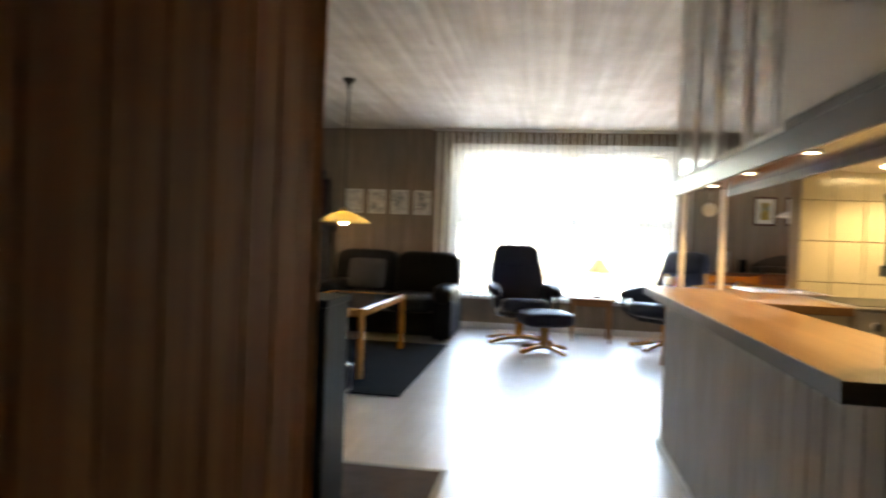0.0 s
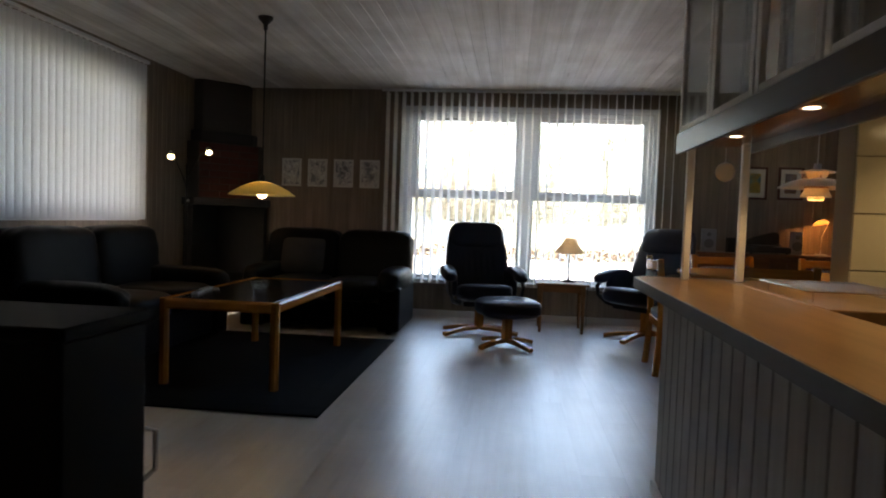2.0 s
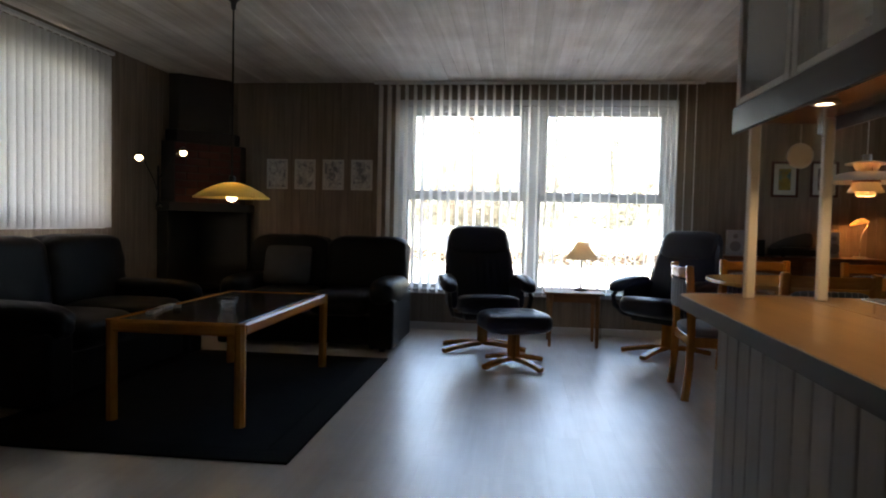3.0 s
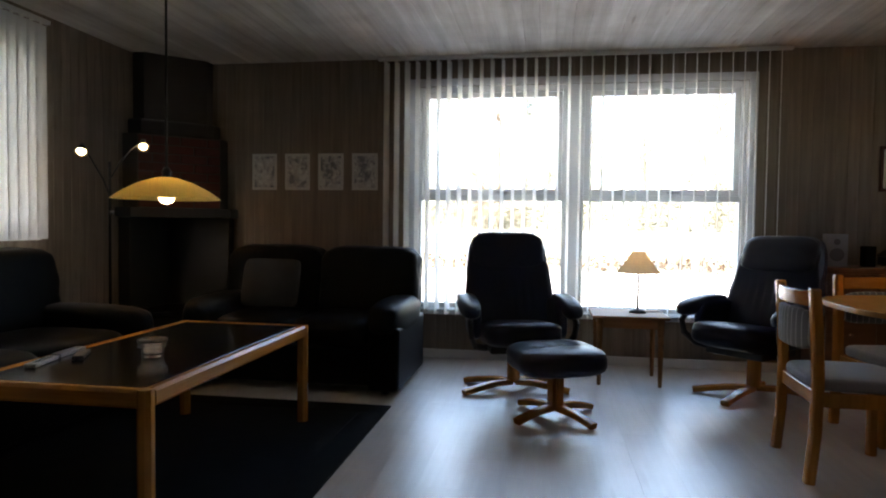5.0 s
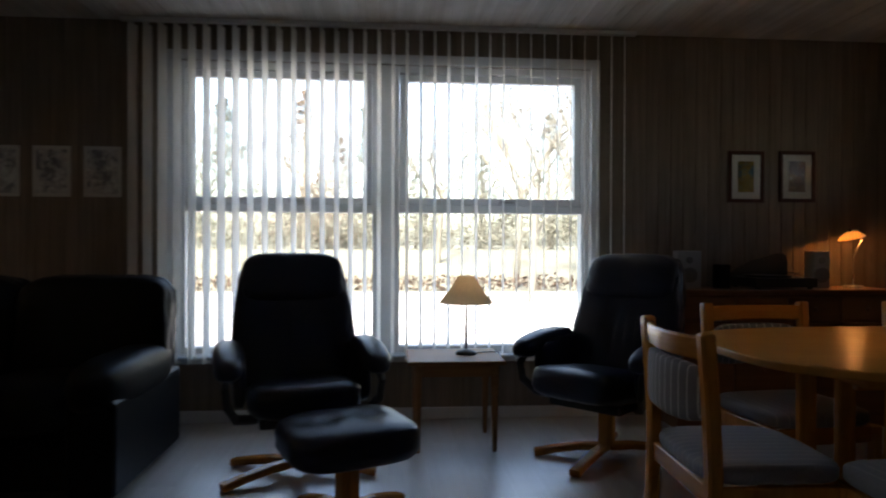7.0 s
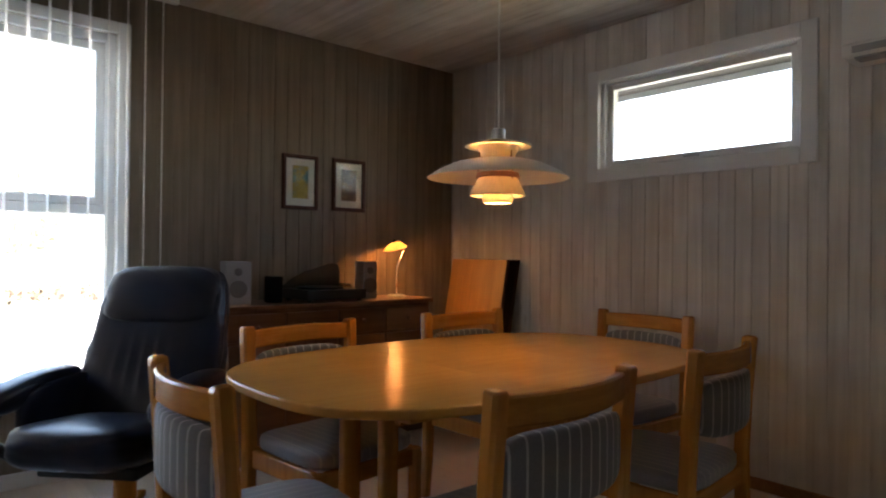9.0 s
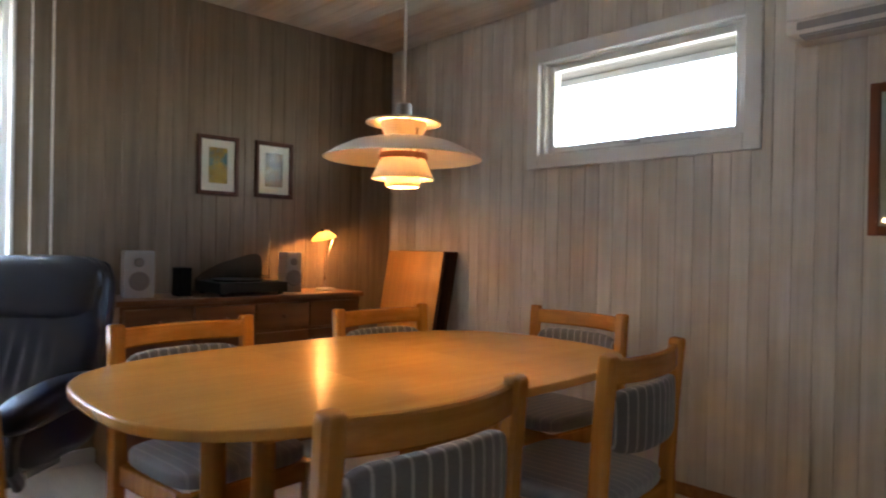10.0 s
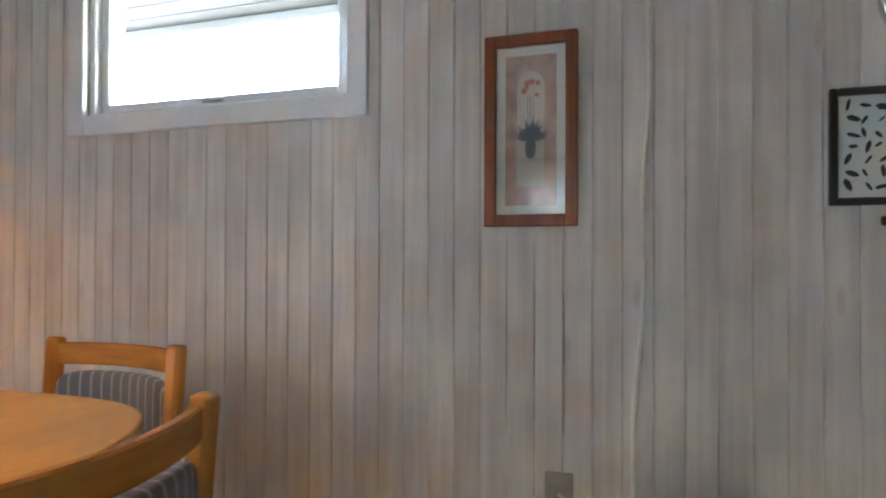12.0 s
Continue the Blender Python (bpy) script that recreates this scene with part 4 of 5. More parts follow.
for i in range(8):
    for j in range(7):
        x, z, an, ln = -0.125 + 0.035 * i + rnd.uniform(-0.008, 0.008), -0.105 + 0.035 * j + rnd.uniform(-0.006, 0.006), rnd.uniform(0, 3.1), rnd.uniform(0.011, 0.021)
        c, s, w = math.cos(an), math.sin(an), ln * rnd.uniform(0.25, 0.5)
        lv.faces.new([lv.verts.new((x + c * a * ln - s * b * w, 0.0102, z + s * a * ln + c * b * w)) for a, b in ((1, 0), (0.4, 0.9), (-0.5, 0.8), (-1, 0), (-0.4, -0.8), (0.5, -0.9))])
part("leaf_shapes", lv, M_INK, sp)

# Wall clutter on the right wall.
clock = thing("wall_clock", "round chrome-rimmed wall clock", "clock", Matrix.Translation((XR - 0.001, 3.40, 1.80)) @ FACE_W @ pose(0, 0, 0, -90))
part("rim", lathe([(0.105, 0.0), (0.125, 0.0), (0.13, 0.012), (0.122, 0.03), (0.108, 0.032), (0.105, 0.0)], 40), M_CHROME, clock, smooth=True)
part("face", lathe([(0.0, 0.012), (0.106, 0.012)], 40), M_PAPER, clock)
for ln, an in ((0.06, 0.6), (0.085, 2.2)):
    part("pointer", sweep([(0, 0, 0.014), (ln * math.cos(an), ln * math.sin(an), 0.014)], 0.006, 0.002), M_BLACK, clock)
keys = thing("key_rack", "small brass key hooks with a hanging key tag", "key rack", Matrix.Translation((XR - 0.001, 3.40, 1.225)) @ FACE_W)
part("rail", box(-0.12, 0.12, 0.0, 0.014, -0.012, 0.012, 0.003), M_DARKFRAME, keys)
for x in (-0.095, -0.03, 0.035, 0.095):
    part("hook", tube([(x, 0.014, 0.0), (x, 0.03, -0.004), (x, 0.036, -0.014), (x, 0.03, -0.022)], 0.003, 6), M_STEEL, keys)
part("key_tag", box(-0.10, -0.082, 0.028, 0.034, -0.065, -0.026, 0.003), plain("yellow_tag", (0.55, 0.45, 0.05), 0.5), keys, "yellow key tag")
cab = thing("cable", "white cable running down the wall from the heat pump", "cable")
part("lead", tube([(XR - 0.006, 4.095 + 0.05 * (k / 24) ** 2 + 0.006 * math.sin(k * 0.7), 2.10 - 1.68 * k / 24) for k in range(25)], 0.0075, 8), M_CABLE, cab, smooth=True)
out = thing("wall_socket", "white double wall socket", "socket", Matrix.Translation((XR - 0.001, 4.35, 0.443)) @ FACE_W)
M_SOCKET = plain("yellowed_plastic", (0.36, 0.33, 0.27), 0.5, vary=0.1)
part("plate", box(-0.042, 0.042, 0.0, 0.012, -0.042, 0.042, 0.005, 2), M_SOCKET, out)
for z in (-0.016, 0.02):
    part("insert", box(-0.026, 0.026, 0.012, 0.015, z - 0.014, z + 0.014, 0.002), M_SOCKET, out)
part("lead", tube([(0.0, 0.016, -0.02), (-0.04, 0.03, -0.045), (-0.10, 0.028, -0.05), (-0.17, 0.024, -0.055), (-0.24, 0.02, -0.05)], 0.004), M_CABLE, out, smooth=True)
bag = thing("dark_bag", "dark soft bag standing against the wall", "bag", pose(3.74, 3.92, 0.0))
part("body", pad(0.18, 0.34, 0.46, (0, 0, 0.228), 3.5, 8, 0.05, 3), M_BLACK, bag, smooth=True)
part("strap", tube([(0.0, 0.10, 0.44), (0.01, 0.06, 0.475), (0.01, 0.0, 0.485), (0.01, -0.06, 0.475), (0.0, -0.10, 0.44)], 0.008), M_BLACK, bag, smooth=True)

ac = thing("heat_pump", "white wall-mounted heat pump indoor unit", "heat pump", Matrix.Translation((XR - 0.001, 4.42, 1.995)) @ FACE_W)
part("body", slab([(-0.41, 0.0), (0.41, 0.0), (0.41, 0.19), (-0.41, 0.19)], 0.0, 0.28, 0.02, 3), M_WHITEPL, ac)
part("front_panel", box(-0.405, 0.405, 0.191, 0.203, 0.06, 0.27, 0.005, 2), M_WHITEPL, ac)
part("louvre", box(-0.36, 0.36, 0.12, 0.196, -0.006, 0.004, 0.002), M_GREYPL, ac)
part("outlet_slot", box(-0.37, 0.37, 0.192, 0.1945, 0.022, 0.052), M_GREYPL, ac)

# Leaning table leaf in the corner.
def leaning_leaf(m, label, veneer):
    lf = thing("table_leaf", label, "table leaf", m, "table leaves")
    part("panel", box(-0.012, 0.012, -0.26, 0.26, 0.003, 1.13, 0.004), veneer, lf)
    part("edge", box(-0.0135, 0.0135, -0.2665, -0.2605, 0.003, 1.13, 0.002), M_DARKFRAME, lf, "dark edge strip")


leaning_leaf(pose(3.550, 7.11, 0.0, 0, 10.5, 3), "orange veneered table leaf leaning in the corner", M_ORANGE)
leaning_leaf(pose(3.640, 7.10, 0.0, 0, 10.5, 3), "dark brown table leaf leaning against the wall", M_DARKFRAME)

# Sideboard and what stands on it.
def sideboard():
    s = thing("sideboard", "stained pine sideboard with drawers", "sideboard", pose(2.62, 7.32, 0))
    hw, hd = 0.71, 0.205
    part("top", box(-hw, hw, -hd, hd, 0.832, 0.86, 0.006, 2), M_PINE, s)
    part("carcass", box(-hw + 0.02, hw - 0.02, -hd + 0.025, hd - 0.005, 0.08, 0.831), M_PINE, s)
    part("plinth", box(-hw + 0.03, hw - 0.03, -hd + 0.05, hd - 0.01, 0.0, 0.08), M_PINE, s)
    for k in range(4):
        x = -hw + 0.035 + k * 0.3375
        for z0, z1, nm in ((0.67, 0.815, "drawer"), (0.10, 0.655, "door")):
            d = part(nm, box(x, x + 0.325, -hd + 0.006, -hd + 0.024, z0, z1, 0.005, 2), M_PINE, s)
            zz = (z0 + z1) / 2
            kn = part("knob", lathe([(0.0, 0.0), (0.006, 0.0), (0.006, 0.008), (0.014, 0.014), (0.012, 0.022), (0.0, 0.024)], 16), M_PINE, d, smooth=True)
            kn.matrix_basis = Matrix.Translation((x + 0.1625, -hd + 0.006, zz)) @ Matrix.Rotation(math.pi / 2, 4, "X")
    return s


sideboard()


def loudspeaker(x, w, h, grille, body, label):
    s = thing("loudspeaker", label, "loudspeaker", pose(x, 7.34, 0.86, 0, 0, -12), "stereo speakers")
    part("cabinet", box(-w / 2, w / 2, -0.08, 0.08, 0.0, h, 0.006, 2), body, s)
    wf = part("woofer", lathe([(0.0, 0.004), (0.02, 0.008), (0.040, 0.002), (0.046, 0.005), (0.048, 0.0)], 28), grille, s, smooth=True)
    wf.matrix_basis = Matrix.Translation((0, -0.081, h * 0.36)) @ Matrix.Rotation(math.pi / 2, 4, "X")
    tw = part("tweeter", lathe([(0.0, 0.005), (0.012, 0.003), (0.02, 0.004), (0.022, 0.0)], 20), grille, s, smooth=True)
    tw.matrix_basis = Matrix.Translation((0, -0.081, h * 0.76)) @ Matrix.Rotation(math.pi / 2, 4, "X")
    return s


loudspeaker(2.075, 0.14, 0.235, M_EDGE, M_GREYPL, "small grey loudspeaker on the sideboard")
loudspeaker(2.945, 0.092, 0.235, M_EDGE, M_GREYPL, "small grey loudspeaker on the sideboard")
rad = thing("black_box", "small black box standing on the sideboard", "box", pose(2.285, 7.30, 0.86))
part("body", box(-0.036, 0.036, -0.045, 0.045, 0.0, 0.15, 0.006, 2), M_BLACKBOX, rad)
tt = thing("record_player", "record player under a smoky dust cover", "record player", pose(2.63, 7.32, 0.86))
part("plinth", box(-0.2, 0.2, -0.16, 0.16, 0.012, 0.07, 0.005, 2), M_BLACK, tt)
for sx in (-0.17, 0.17):
    for sy in (-0.13, 0.13):
        part("foot", cyl((sx, sy, 0), (sx, sy, 0.012), 0.016, n=12), M_BLACK, tt)
part("platter", cyl((-0.03, 0, 0.0705), (-0.03, 0, 0.083), 0.14, n=40), M_DARKMET, tt)
part("tonearm", tube([(0.15, 0.11, 0.095), (0.15, -0.05, 0.095), (0.08, -0.09, 0.092)], 0.005), M_CHROME, tt)
_lid = slab([(0.2, 0.0), (0.2, 0.105), (0.19, 0.135), (0.165, 0.15), (0.12, 0.147), (-0.05, 0.098), (-0.15, 0.05), (-0.2, 0.012), (-0.2, 0.0)], -0.004, 0.004, 0.001)
_lid.transform(Matrix.Translation((0, 0.155, 0.071)) @ Matrix.Rotation(math.pi / 2, 4, "X"))
part("lid", _lid, plain("smoked_acrylic", (0.075, 0.07, 0.065), 0.2, bump=0), tt, "raised smoky dust cover")
dl = thing("desk_lamp", "small lit desk lamp with a cream shade on the sideboard", "desk lamp", pose(3.18, 7.32, 0.86))
part("base", lathe([(0.0, 0.018), (0.05, 0.016), (0.062, 0.006), (0.062, 0.0), (0.0, 0.0)], 28), M_STEEL, dl, smooth=True)
part("stem", tube([(0, 0, 0.016), (0.0, 0, 0.12), (0.004, 0, 0.20), (0.03, 0, 0.26), (0.055, 0, 0.305), (0.05, 0, 0.355), (0.02, 0, 0.375), (-0.012, 0, 0.372)], 0.005, 10), M_CHROME, dl, smooth=True)
_tilt = Matrix.Translation((-0.012, 0, 0.320)) @ Matrix.Rotation(radians(-15), 4, "Y")
sd = part("shade", lathe(shell([(0.012, 0.045), (0.03, 0.040), (0.06, 0.022), (0.078, 0.004), (0.080, 0.0)], 0.002), 36), M_DESKSHADE, dl, "cream shade", smooth=True)
kn = part("knob", lathe([(0.0, 0.062), (0.008, 0.060), (0.010, 0.05), (0.012, 0.044), (0.0, 0.044)], 16), M_DARKMET, dl, smooth=True)
bu = part("bulb", lathe([(0.0, 0.017), (0.014, 0.019), (0.018, 0.026), (0.012, 0.036), (0.0, 0.038)], 18), M_BULB, dl, "lit bulb", smooth=True)
for q in (sd, kn, bu):
    q.matrix_basis = _tilt

# ---- window side ----
def recliner(m, label, turn=0):
    """Faces -y; turn swings the swivel base."""
    r = thing("recliner_chair", label, "armchair", m, "reclining armchairs")
    part("seat", pad(0.50, 0.52, 0.17, (0, -0.17, 0.42), 4.0, 12, 0.03, 1, lambda p: Vector((p.x, p.y, p.z - p.y * 0.10))), M_NAVY, r, smooth=True)

    def lean(p):
        z = p.z + 0.32
        w = 1.07 - 0.20 * max(z / 0.66, 0.0) ** 1.3
        fold = 0.007 * math.sin(p.x * 105) * math.exp(-((p.z + 0.08) / 0.11) ** 2) * (1 if p.y < 0 else 0) * max(0.0, 1 - (p.x / 0.2) ** 2)
        return Vector((p.x * w, p.y + fold + z * 0.36, p.z))
    part("backrest", pad(0.61, 0.15, 0.66, (0, 0.13, 0.74), 5.5, 30, 0.03, 2, lean), M_NAVY, r, smooth=True)
    part("headrest", pad(0.535, 0.13, 0.25, (0, 0.0, 0.0), 4.2, 12, 0.04, 5, lambda p: Vector((p.x * (1 - 0.18 * (p.z + 0.125)), p.y + p.z * 0.36 + 0.29, p.z + 0.955))), M_NAVY, r, smooth=True)
    for s in (-1, 1):
        def droop(p, s=s):
            return Vector((p.x, p.y, p.z - 0.10 * max(0.0, -p.y) + 0.03 * p.y))
        part("armrest", pad(0.135, 0.52, 0.115, (s * 0.332, -0.10, 0.605), 3.0, 8, 0.02, 3, droop), M_NAVY, r, smooth=True)
        part("arm_frame", sweep([(s * 0.335, -0.25, 0.57), (s * 0.345, -0.31, 0.50), (s * 0.335, -0.30, 0.42), (s * 0.30, -0.22, 0.345), (s * 0.22, -0.10, 0.31), (s * 0.12, 0.02, 0.305)], 0.045, 0.03, 0.3, up=(1, 0, 0)), M_BLACK, r, "black bentwood arm frame")
        part("side_panel", pad(0.07, 0.46, 0.26, (s * 0.285, -0.01, 0.50), 3.6, 8, 0.02, 4), M_NAVY, r, smooth=True)
    part("under_frame", box(-0.2, 0.2, -0.25, 0.15, 0.295, 0.34, 0.012, 2), M_BLACK, r)
    part("column", cyl((0, 0, 0.07), (0, 0, 0.30), 0.045, 0.045, 20), M_BEECH, r, "beech column")
    for an in (turn - 160, turn - 20, turn + 38, turn + 142):
        c, s = math.cos(radians(an)), math.sin(radians(an))
        part("foot", sweep([(0.02 * c, 0.02 * s, 0.062), (0.15 * c, 0.15 * s, 0.058), (0.27 * c, 0.27 * s, 0.040), (0.38 * c, 0.38 * s, 0.018)], 0.06, 0.036, 0.2), M_BEECHX, r, "beech foot")
    return r


recliner(pose(-0.25, 6.57, 0, 0, 0, 14), "navy leather reclining armchair on a beech swivel base, facing the room")
recliner(pose(1.345, 6.71, 0, 0, 0, -47), "navy leather reclining armchair on a beech swivel base", 75)


def footstool(m):
    f = thing("footstool", "navy leather footstool on a beech cross base", "footstool", m)

    def tufts(p):
        d = sum(0.022 * math.exp(-((p.x - tx) ** 2 + p.y ** 2) / 0.0012) for tx in (-0.1, 0.1)) if p.z > 0 else 0
        return Vector((p.x, p.y, p.z - d + 0.03 * p.y))
    part("cushion", pad(0.54, 0.45, 0.165, (0, 0, 0.350), 3.8, 14, 0.02, 7, tufts), M_NAVY, f, smooth=True)
    for tx in (-0.1, 0.1):
        part("button", pad(0.024, 0.024, 0.012, (tx, 0, 0.412), 2.0, 3), M_NAVY, f, smooth=True)
    part("plate", box(-0.14, 0.14, -0.1, 0.1, 0.262, 0.29, 0.006), M_BLACK, f)
    for an in (20, 110, 200, 290):
        c, s = math.cos(radians(an)), math.sin(radians(an))
        part("column_slat", sweep([(0.028 * c, 0.028 * s, 0.05), (0.028 * c, 0.028 * s, 0.263)], 0.055, 0.034, 0.15, up=(c, s, 0)), M_BEECH, f, "beech column slat")
        part("foot", sweep([(0.02 * c, 0.02 * s, 0.06), (0.14 * c, 0.14 * s, 0.055), (0.24 * c, 0.24 * s, 0.036), (0.30 * c, 0.30 * s, 0.02)], 0.055, 0.036, 0.2), M_BEECHX, f, "beech foot")
    return f


footstool(pose(0.025, 5.985, 0, 0, 0, 24))


def side_table():
    t = thing("side_table", "small wooden side table with turned legs", "side table", pose(0.555, 7.03, 0))
    part("top", slab([(-0.265, -0.225), (0.265, -0.225), (0.265, 0.225), (-0.265, 0.225)], 0.478, 0.50, 0.006, 2), M_SIDE, t)
    for s in (-1, 1):
        part("apron", box(-0.20, 0.20, s * 0.175 - 0.009, s * 0.175 + 0.009, 0.41, 0.477, 0.002), M_SIDE, t)
        part("apron", box(s * 0.205 - 0.009, s * 0.205 + 0.009, -0.165, 0.165, 0.41, 0.477, 0.002), M_SIDE, t)
        for q in (-1, 1):
            part("leg", lathe([(0.0, 0.0), (0.012, 0.0), (0.014, 0.02), (0.019, 0.25), (0.016, 0.30), (0.022, 0.315), (0.022, 0.33), (0.017, 0.34), (0.022, 0.36), (0.024, 0.4775), (0.0, 0.4775)], 16, (s * 0.21, q * 0.18, 0)), M_SIDE, t, smooth=True)
    return t


side_table()
tl = thing("table_lamp", "dimly lit table lamp with a cream cone shade", "table lamp", pose(0.63, 7.05, 0.50))
part("base", lathe([(0.0, 0.03), (0.02, 0.028), (0.055, 0.016), (0.062, 0.005), (0.06, 0.0), (0.0, 0.0)], 28), M_DARKMET, tl, smooth=True)
part("stem", lathe([(0.008, 0.028), (0.008, 0.10), (0.012, 0.11), (0.008, 0.12), (0.007, 0.30), (0.012, 0.305), (0.012, 0.35), (0.0, 0.352)], 14), M_DARKMET, tl, smooth=True)
part("shade", lathe([(0.045, 0.45), (0.055, 0.435), (0.085, 0.385), (0.152, 0.300), (0.153, 0.294)], 48), M_SHADE, tl, "pleated cream cloth shade", smooth=True)
part("spider", tube([(-0.05, 0, 0.43), (0, 0, 0.352), (0.05, 0, 0.43)], 0.0018, 6), M_STEEL, tl)
wire = thing("lamp_cable", "thin dark lamp cable hanging behind the side table", "cable")
part("lead", tube([(0.69, 7.06, 0.505), (0.77, 7.09, 0.506), (0.826, 7.10, 0.504), (0.835, 7.10, 0.46), (0.832, 7.12, 0.32), (0.84, 7.20, 0.12), (0.86, 7.34, 0.006), (0.87, 7.46, 0.006)], 0.003), M_BLACK, wire, smooth=True)

# ---- sofa corner ----
def sofa(m, width, label, seats=2):
    """Faces -y; the back's rear face lies at y = 0.48."""
    s = thing("sofa", label, "sofa", m, "leather sofas")
    inner = width - 0.44
    part("base", box(-width / 2 + 0.06, width / 2 - 0.06, -0.40, 0.42, 0.05, 0.30, 0.02, 2), M_LEATHER, s)
    for sx in (-1, 1):
        part("armrest", pad(0.25, 0.90, 0.24, (sx * (width / 2 - 0.125), -0.04, 0.49), 3.4, 10, 0.03, sx + 3), M_LEATHER, s, smooth=True)
        part("arm_panel", box(sx * (width / 2 - 0.115) - 0.105, sx * (width / 2 - 0.115) + 0.105, -0.45, 0.43, 0.03, 0.45, 0.03, 3), M_LEATHER, s)
        for q in (-0.36, 0.36):
            part("foot", cyl((sx * (width / 2 - 0.12), q, 0.0), (sx * (width / 2 - 0.12), q, 0.05), 0.025, 0.03, 14), M_BLACK, s)
    w = inner / seats
    for k in range(seats):
        x = -inner / 2 + w * (k + 0.5)
        part("seat_cushion", pad(w + 0.01, 0.70, 0.22, (x, -0.12, 0.39), 4.0, 12, 0.03, k), M_LEATHER, s, smooth=True)
        wb = (width - 0.05) / seats
        part("back_cushion", pad(wb + 0.015, 0.27, 0.56, (-(width - 0.05) / 2 + wb * (k + 0.5), 0.30, 0.675), 5.5, 12, 0.04, k + 7, lambda p: Vector((p.x, p.y + 0.12 * p.z, p.z))), M_LEATHER, s, smooth=True)
    part("back_panel", box(-width / 2 + 0.05, width / 2 - 0.05, 0.40, 0.47, 0.06, 0.80, 0.03, 3), M_LEATHER, s)
    return s


sofa(pose(-1.745, 6.66, 0), 1.56, "black leather two-seat sofa with puffy arms under the prints")
sofa(pose(-2.92, 5.0, 0, 0, 0, 90), 1.75, "black leather two-seat sofa below the side window")
cu = thing("cushion", "square grey scatter cushion leaning on the sofa", "cushion", pose(-2.05, 6.66, 0.685, -16))
part("cover", pad(0.44, 0.13, 0.36, (0, 0, 0), 9.0, 10, 0.015, 2, lambda p: Vector((p.x, p.y * (1 - 0.8 * min(1, abs(p.x) / 0.22) ** 3) * (1 - 0.8 * min(1, abs(p.z) / 0.18) ** 3), p.z))), M_CUSHION, cu, smooth=True)


def coffee_table():
    t = thing("coffee_table", "oak-framed coffee table with a dark slate top", "coffee table", pose(-1.745, 4.86, 0))
    hx, hy = 0.385, 0.755
    part("top", box(-hx + 0.05, hx - 0.05, -hy + 0.05, hy - 0.05, 0.525, 0.552, 0.002), M_SLATE, t, "dark polished slate top")
    for s in (-1, 1):
        part("long_rail", sweep([(s * (hx - 0.024), -hy + 0.048, 0.522), (s * (hx - 0.024), hy - 0.048, 0.522)], 0.048, 0.066, 0.25), M_OAKY, t)
        part("short_rail", sweep([(-hx + 0.048, s * (hy - 0.024), 0.522), (hx - 0.048, s * (hy - 0.024), 0.522)], 0.048, 0.066, 0.25), M_BEECHX, t)
        for q in (-1, 1):
            part("leg", sweep([(s * (hx - 0.027), q * (hy - 0.027), 0.012), (s * (hx - 0.027), q * (hy - 0.027), 0.3), (s * (hx - 0.027), q * (hy - 0.027), 0.554)], 0.054, 0.054, 0.3, up=(0, 1, 0)), M_BEECH, t)
    return t


coffee_table()
rug = thing("rug", "charcoal grey rug with a darker border", "rug")
part("field", box(-2.52, -1.12, 3.84, 5.83, 0.0005, 0.0115, 0.002), M_RUG, rug)
bm = bmesh.new()
for b in ((-2.67, -0.97, 3.69, 3.84), (-2.67, -0.97, 5.83, 5.985), (-2.67, -2.52, 3.84, 5.83), (-1.12, -0.97, 3.84, 5.83)):
    box(*b, 0.0005, 0.0125, 0.002, bm=bm)
part("border", bm, M_RUGEDGE, rug, "darker border")
ash = thing("glass_ashtray", "clear glass bowl on the coffee table", "glass bowl", pose(-1.69, 4.64, 0.552))
part("bowl", lathe([(0.0, 0.0), (0.040, 0.0), (0.045, 0.004), (0.045, 0.036), (0.060, 0.042), (0.062, 0.05), (0.050, 0.056), (0.061, 0.064), (0.064, 0.074), (0.058, 0.077), (0.048, 0.062), (0.040, 0.036), (0.036, 0.014), (0.0, 0.012)], 24), M_PRESSED, ash, smooth=True)
_r = random.Random(9)
for k, (x, y, an) in enumerate(((-2.03, 4.42, 12), (-1.98, 4.58, 28), (-2.07, 4.62, 5))):
    rc = thing("remote_control", "slim grey remote control lying on the coffee table", "remote control", pose(x, y, 0.5521, 0, 0, an), "remote controls")
    part("case", box(-0.022, 0.022, -0.085, 0.085, 0.0, 0.017, 0.005, 2), M_GREYPL if k != 1 else M_BLACK, rc)
    for i in range(3):
        for j in range(6):
            if k == 0:
                part("button", cyl((-0.012 + 0.012 * i, -0.06 + 0.02 * j, 0.017), (-0.012 + 0.012 * i, -0.06 + 0.02 * j, 0.019), 0.004, n=8), M_BLACK, rc)

pl = thing("pendant_lamp", "lit yellow glass saucer pendant lamp over the coffee table", "pendant lamp", pose(-1.805, 4.93, 1.232))
part("shade", lathe(shell([(0.012, 0.103), (0.05, 0.098), (0.12, 0.075), (0.19, 0.038), (0.238, 0.004), (0.24, 0.0)], 0.004), 56), M_YELLOW, pl, "yellow glass shade", smooth=True)
part("holder", lathe([(0.0, 0.15), (0.012, 0.148), (0.02, 0.13), (0.02, 0.10), (0.018, 0.06), (0.0, 0.06)], 20), M_DARKMET, pl, smooth=True)
part("bulb", lathe([(0.0, -0.025), (0.025, -0.017), (0.038, 0.008), (0.032, 0.035), (0.016, 0.058), (0.0, 0.06)], 24), M_BULB, pl, "lit bulb", smooth=True)
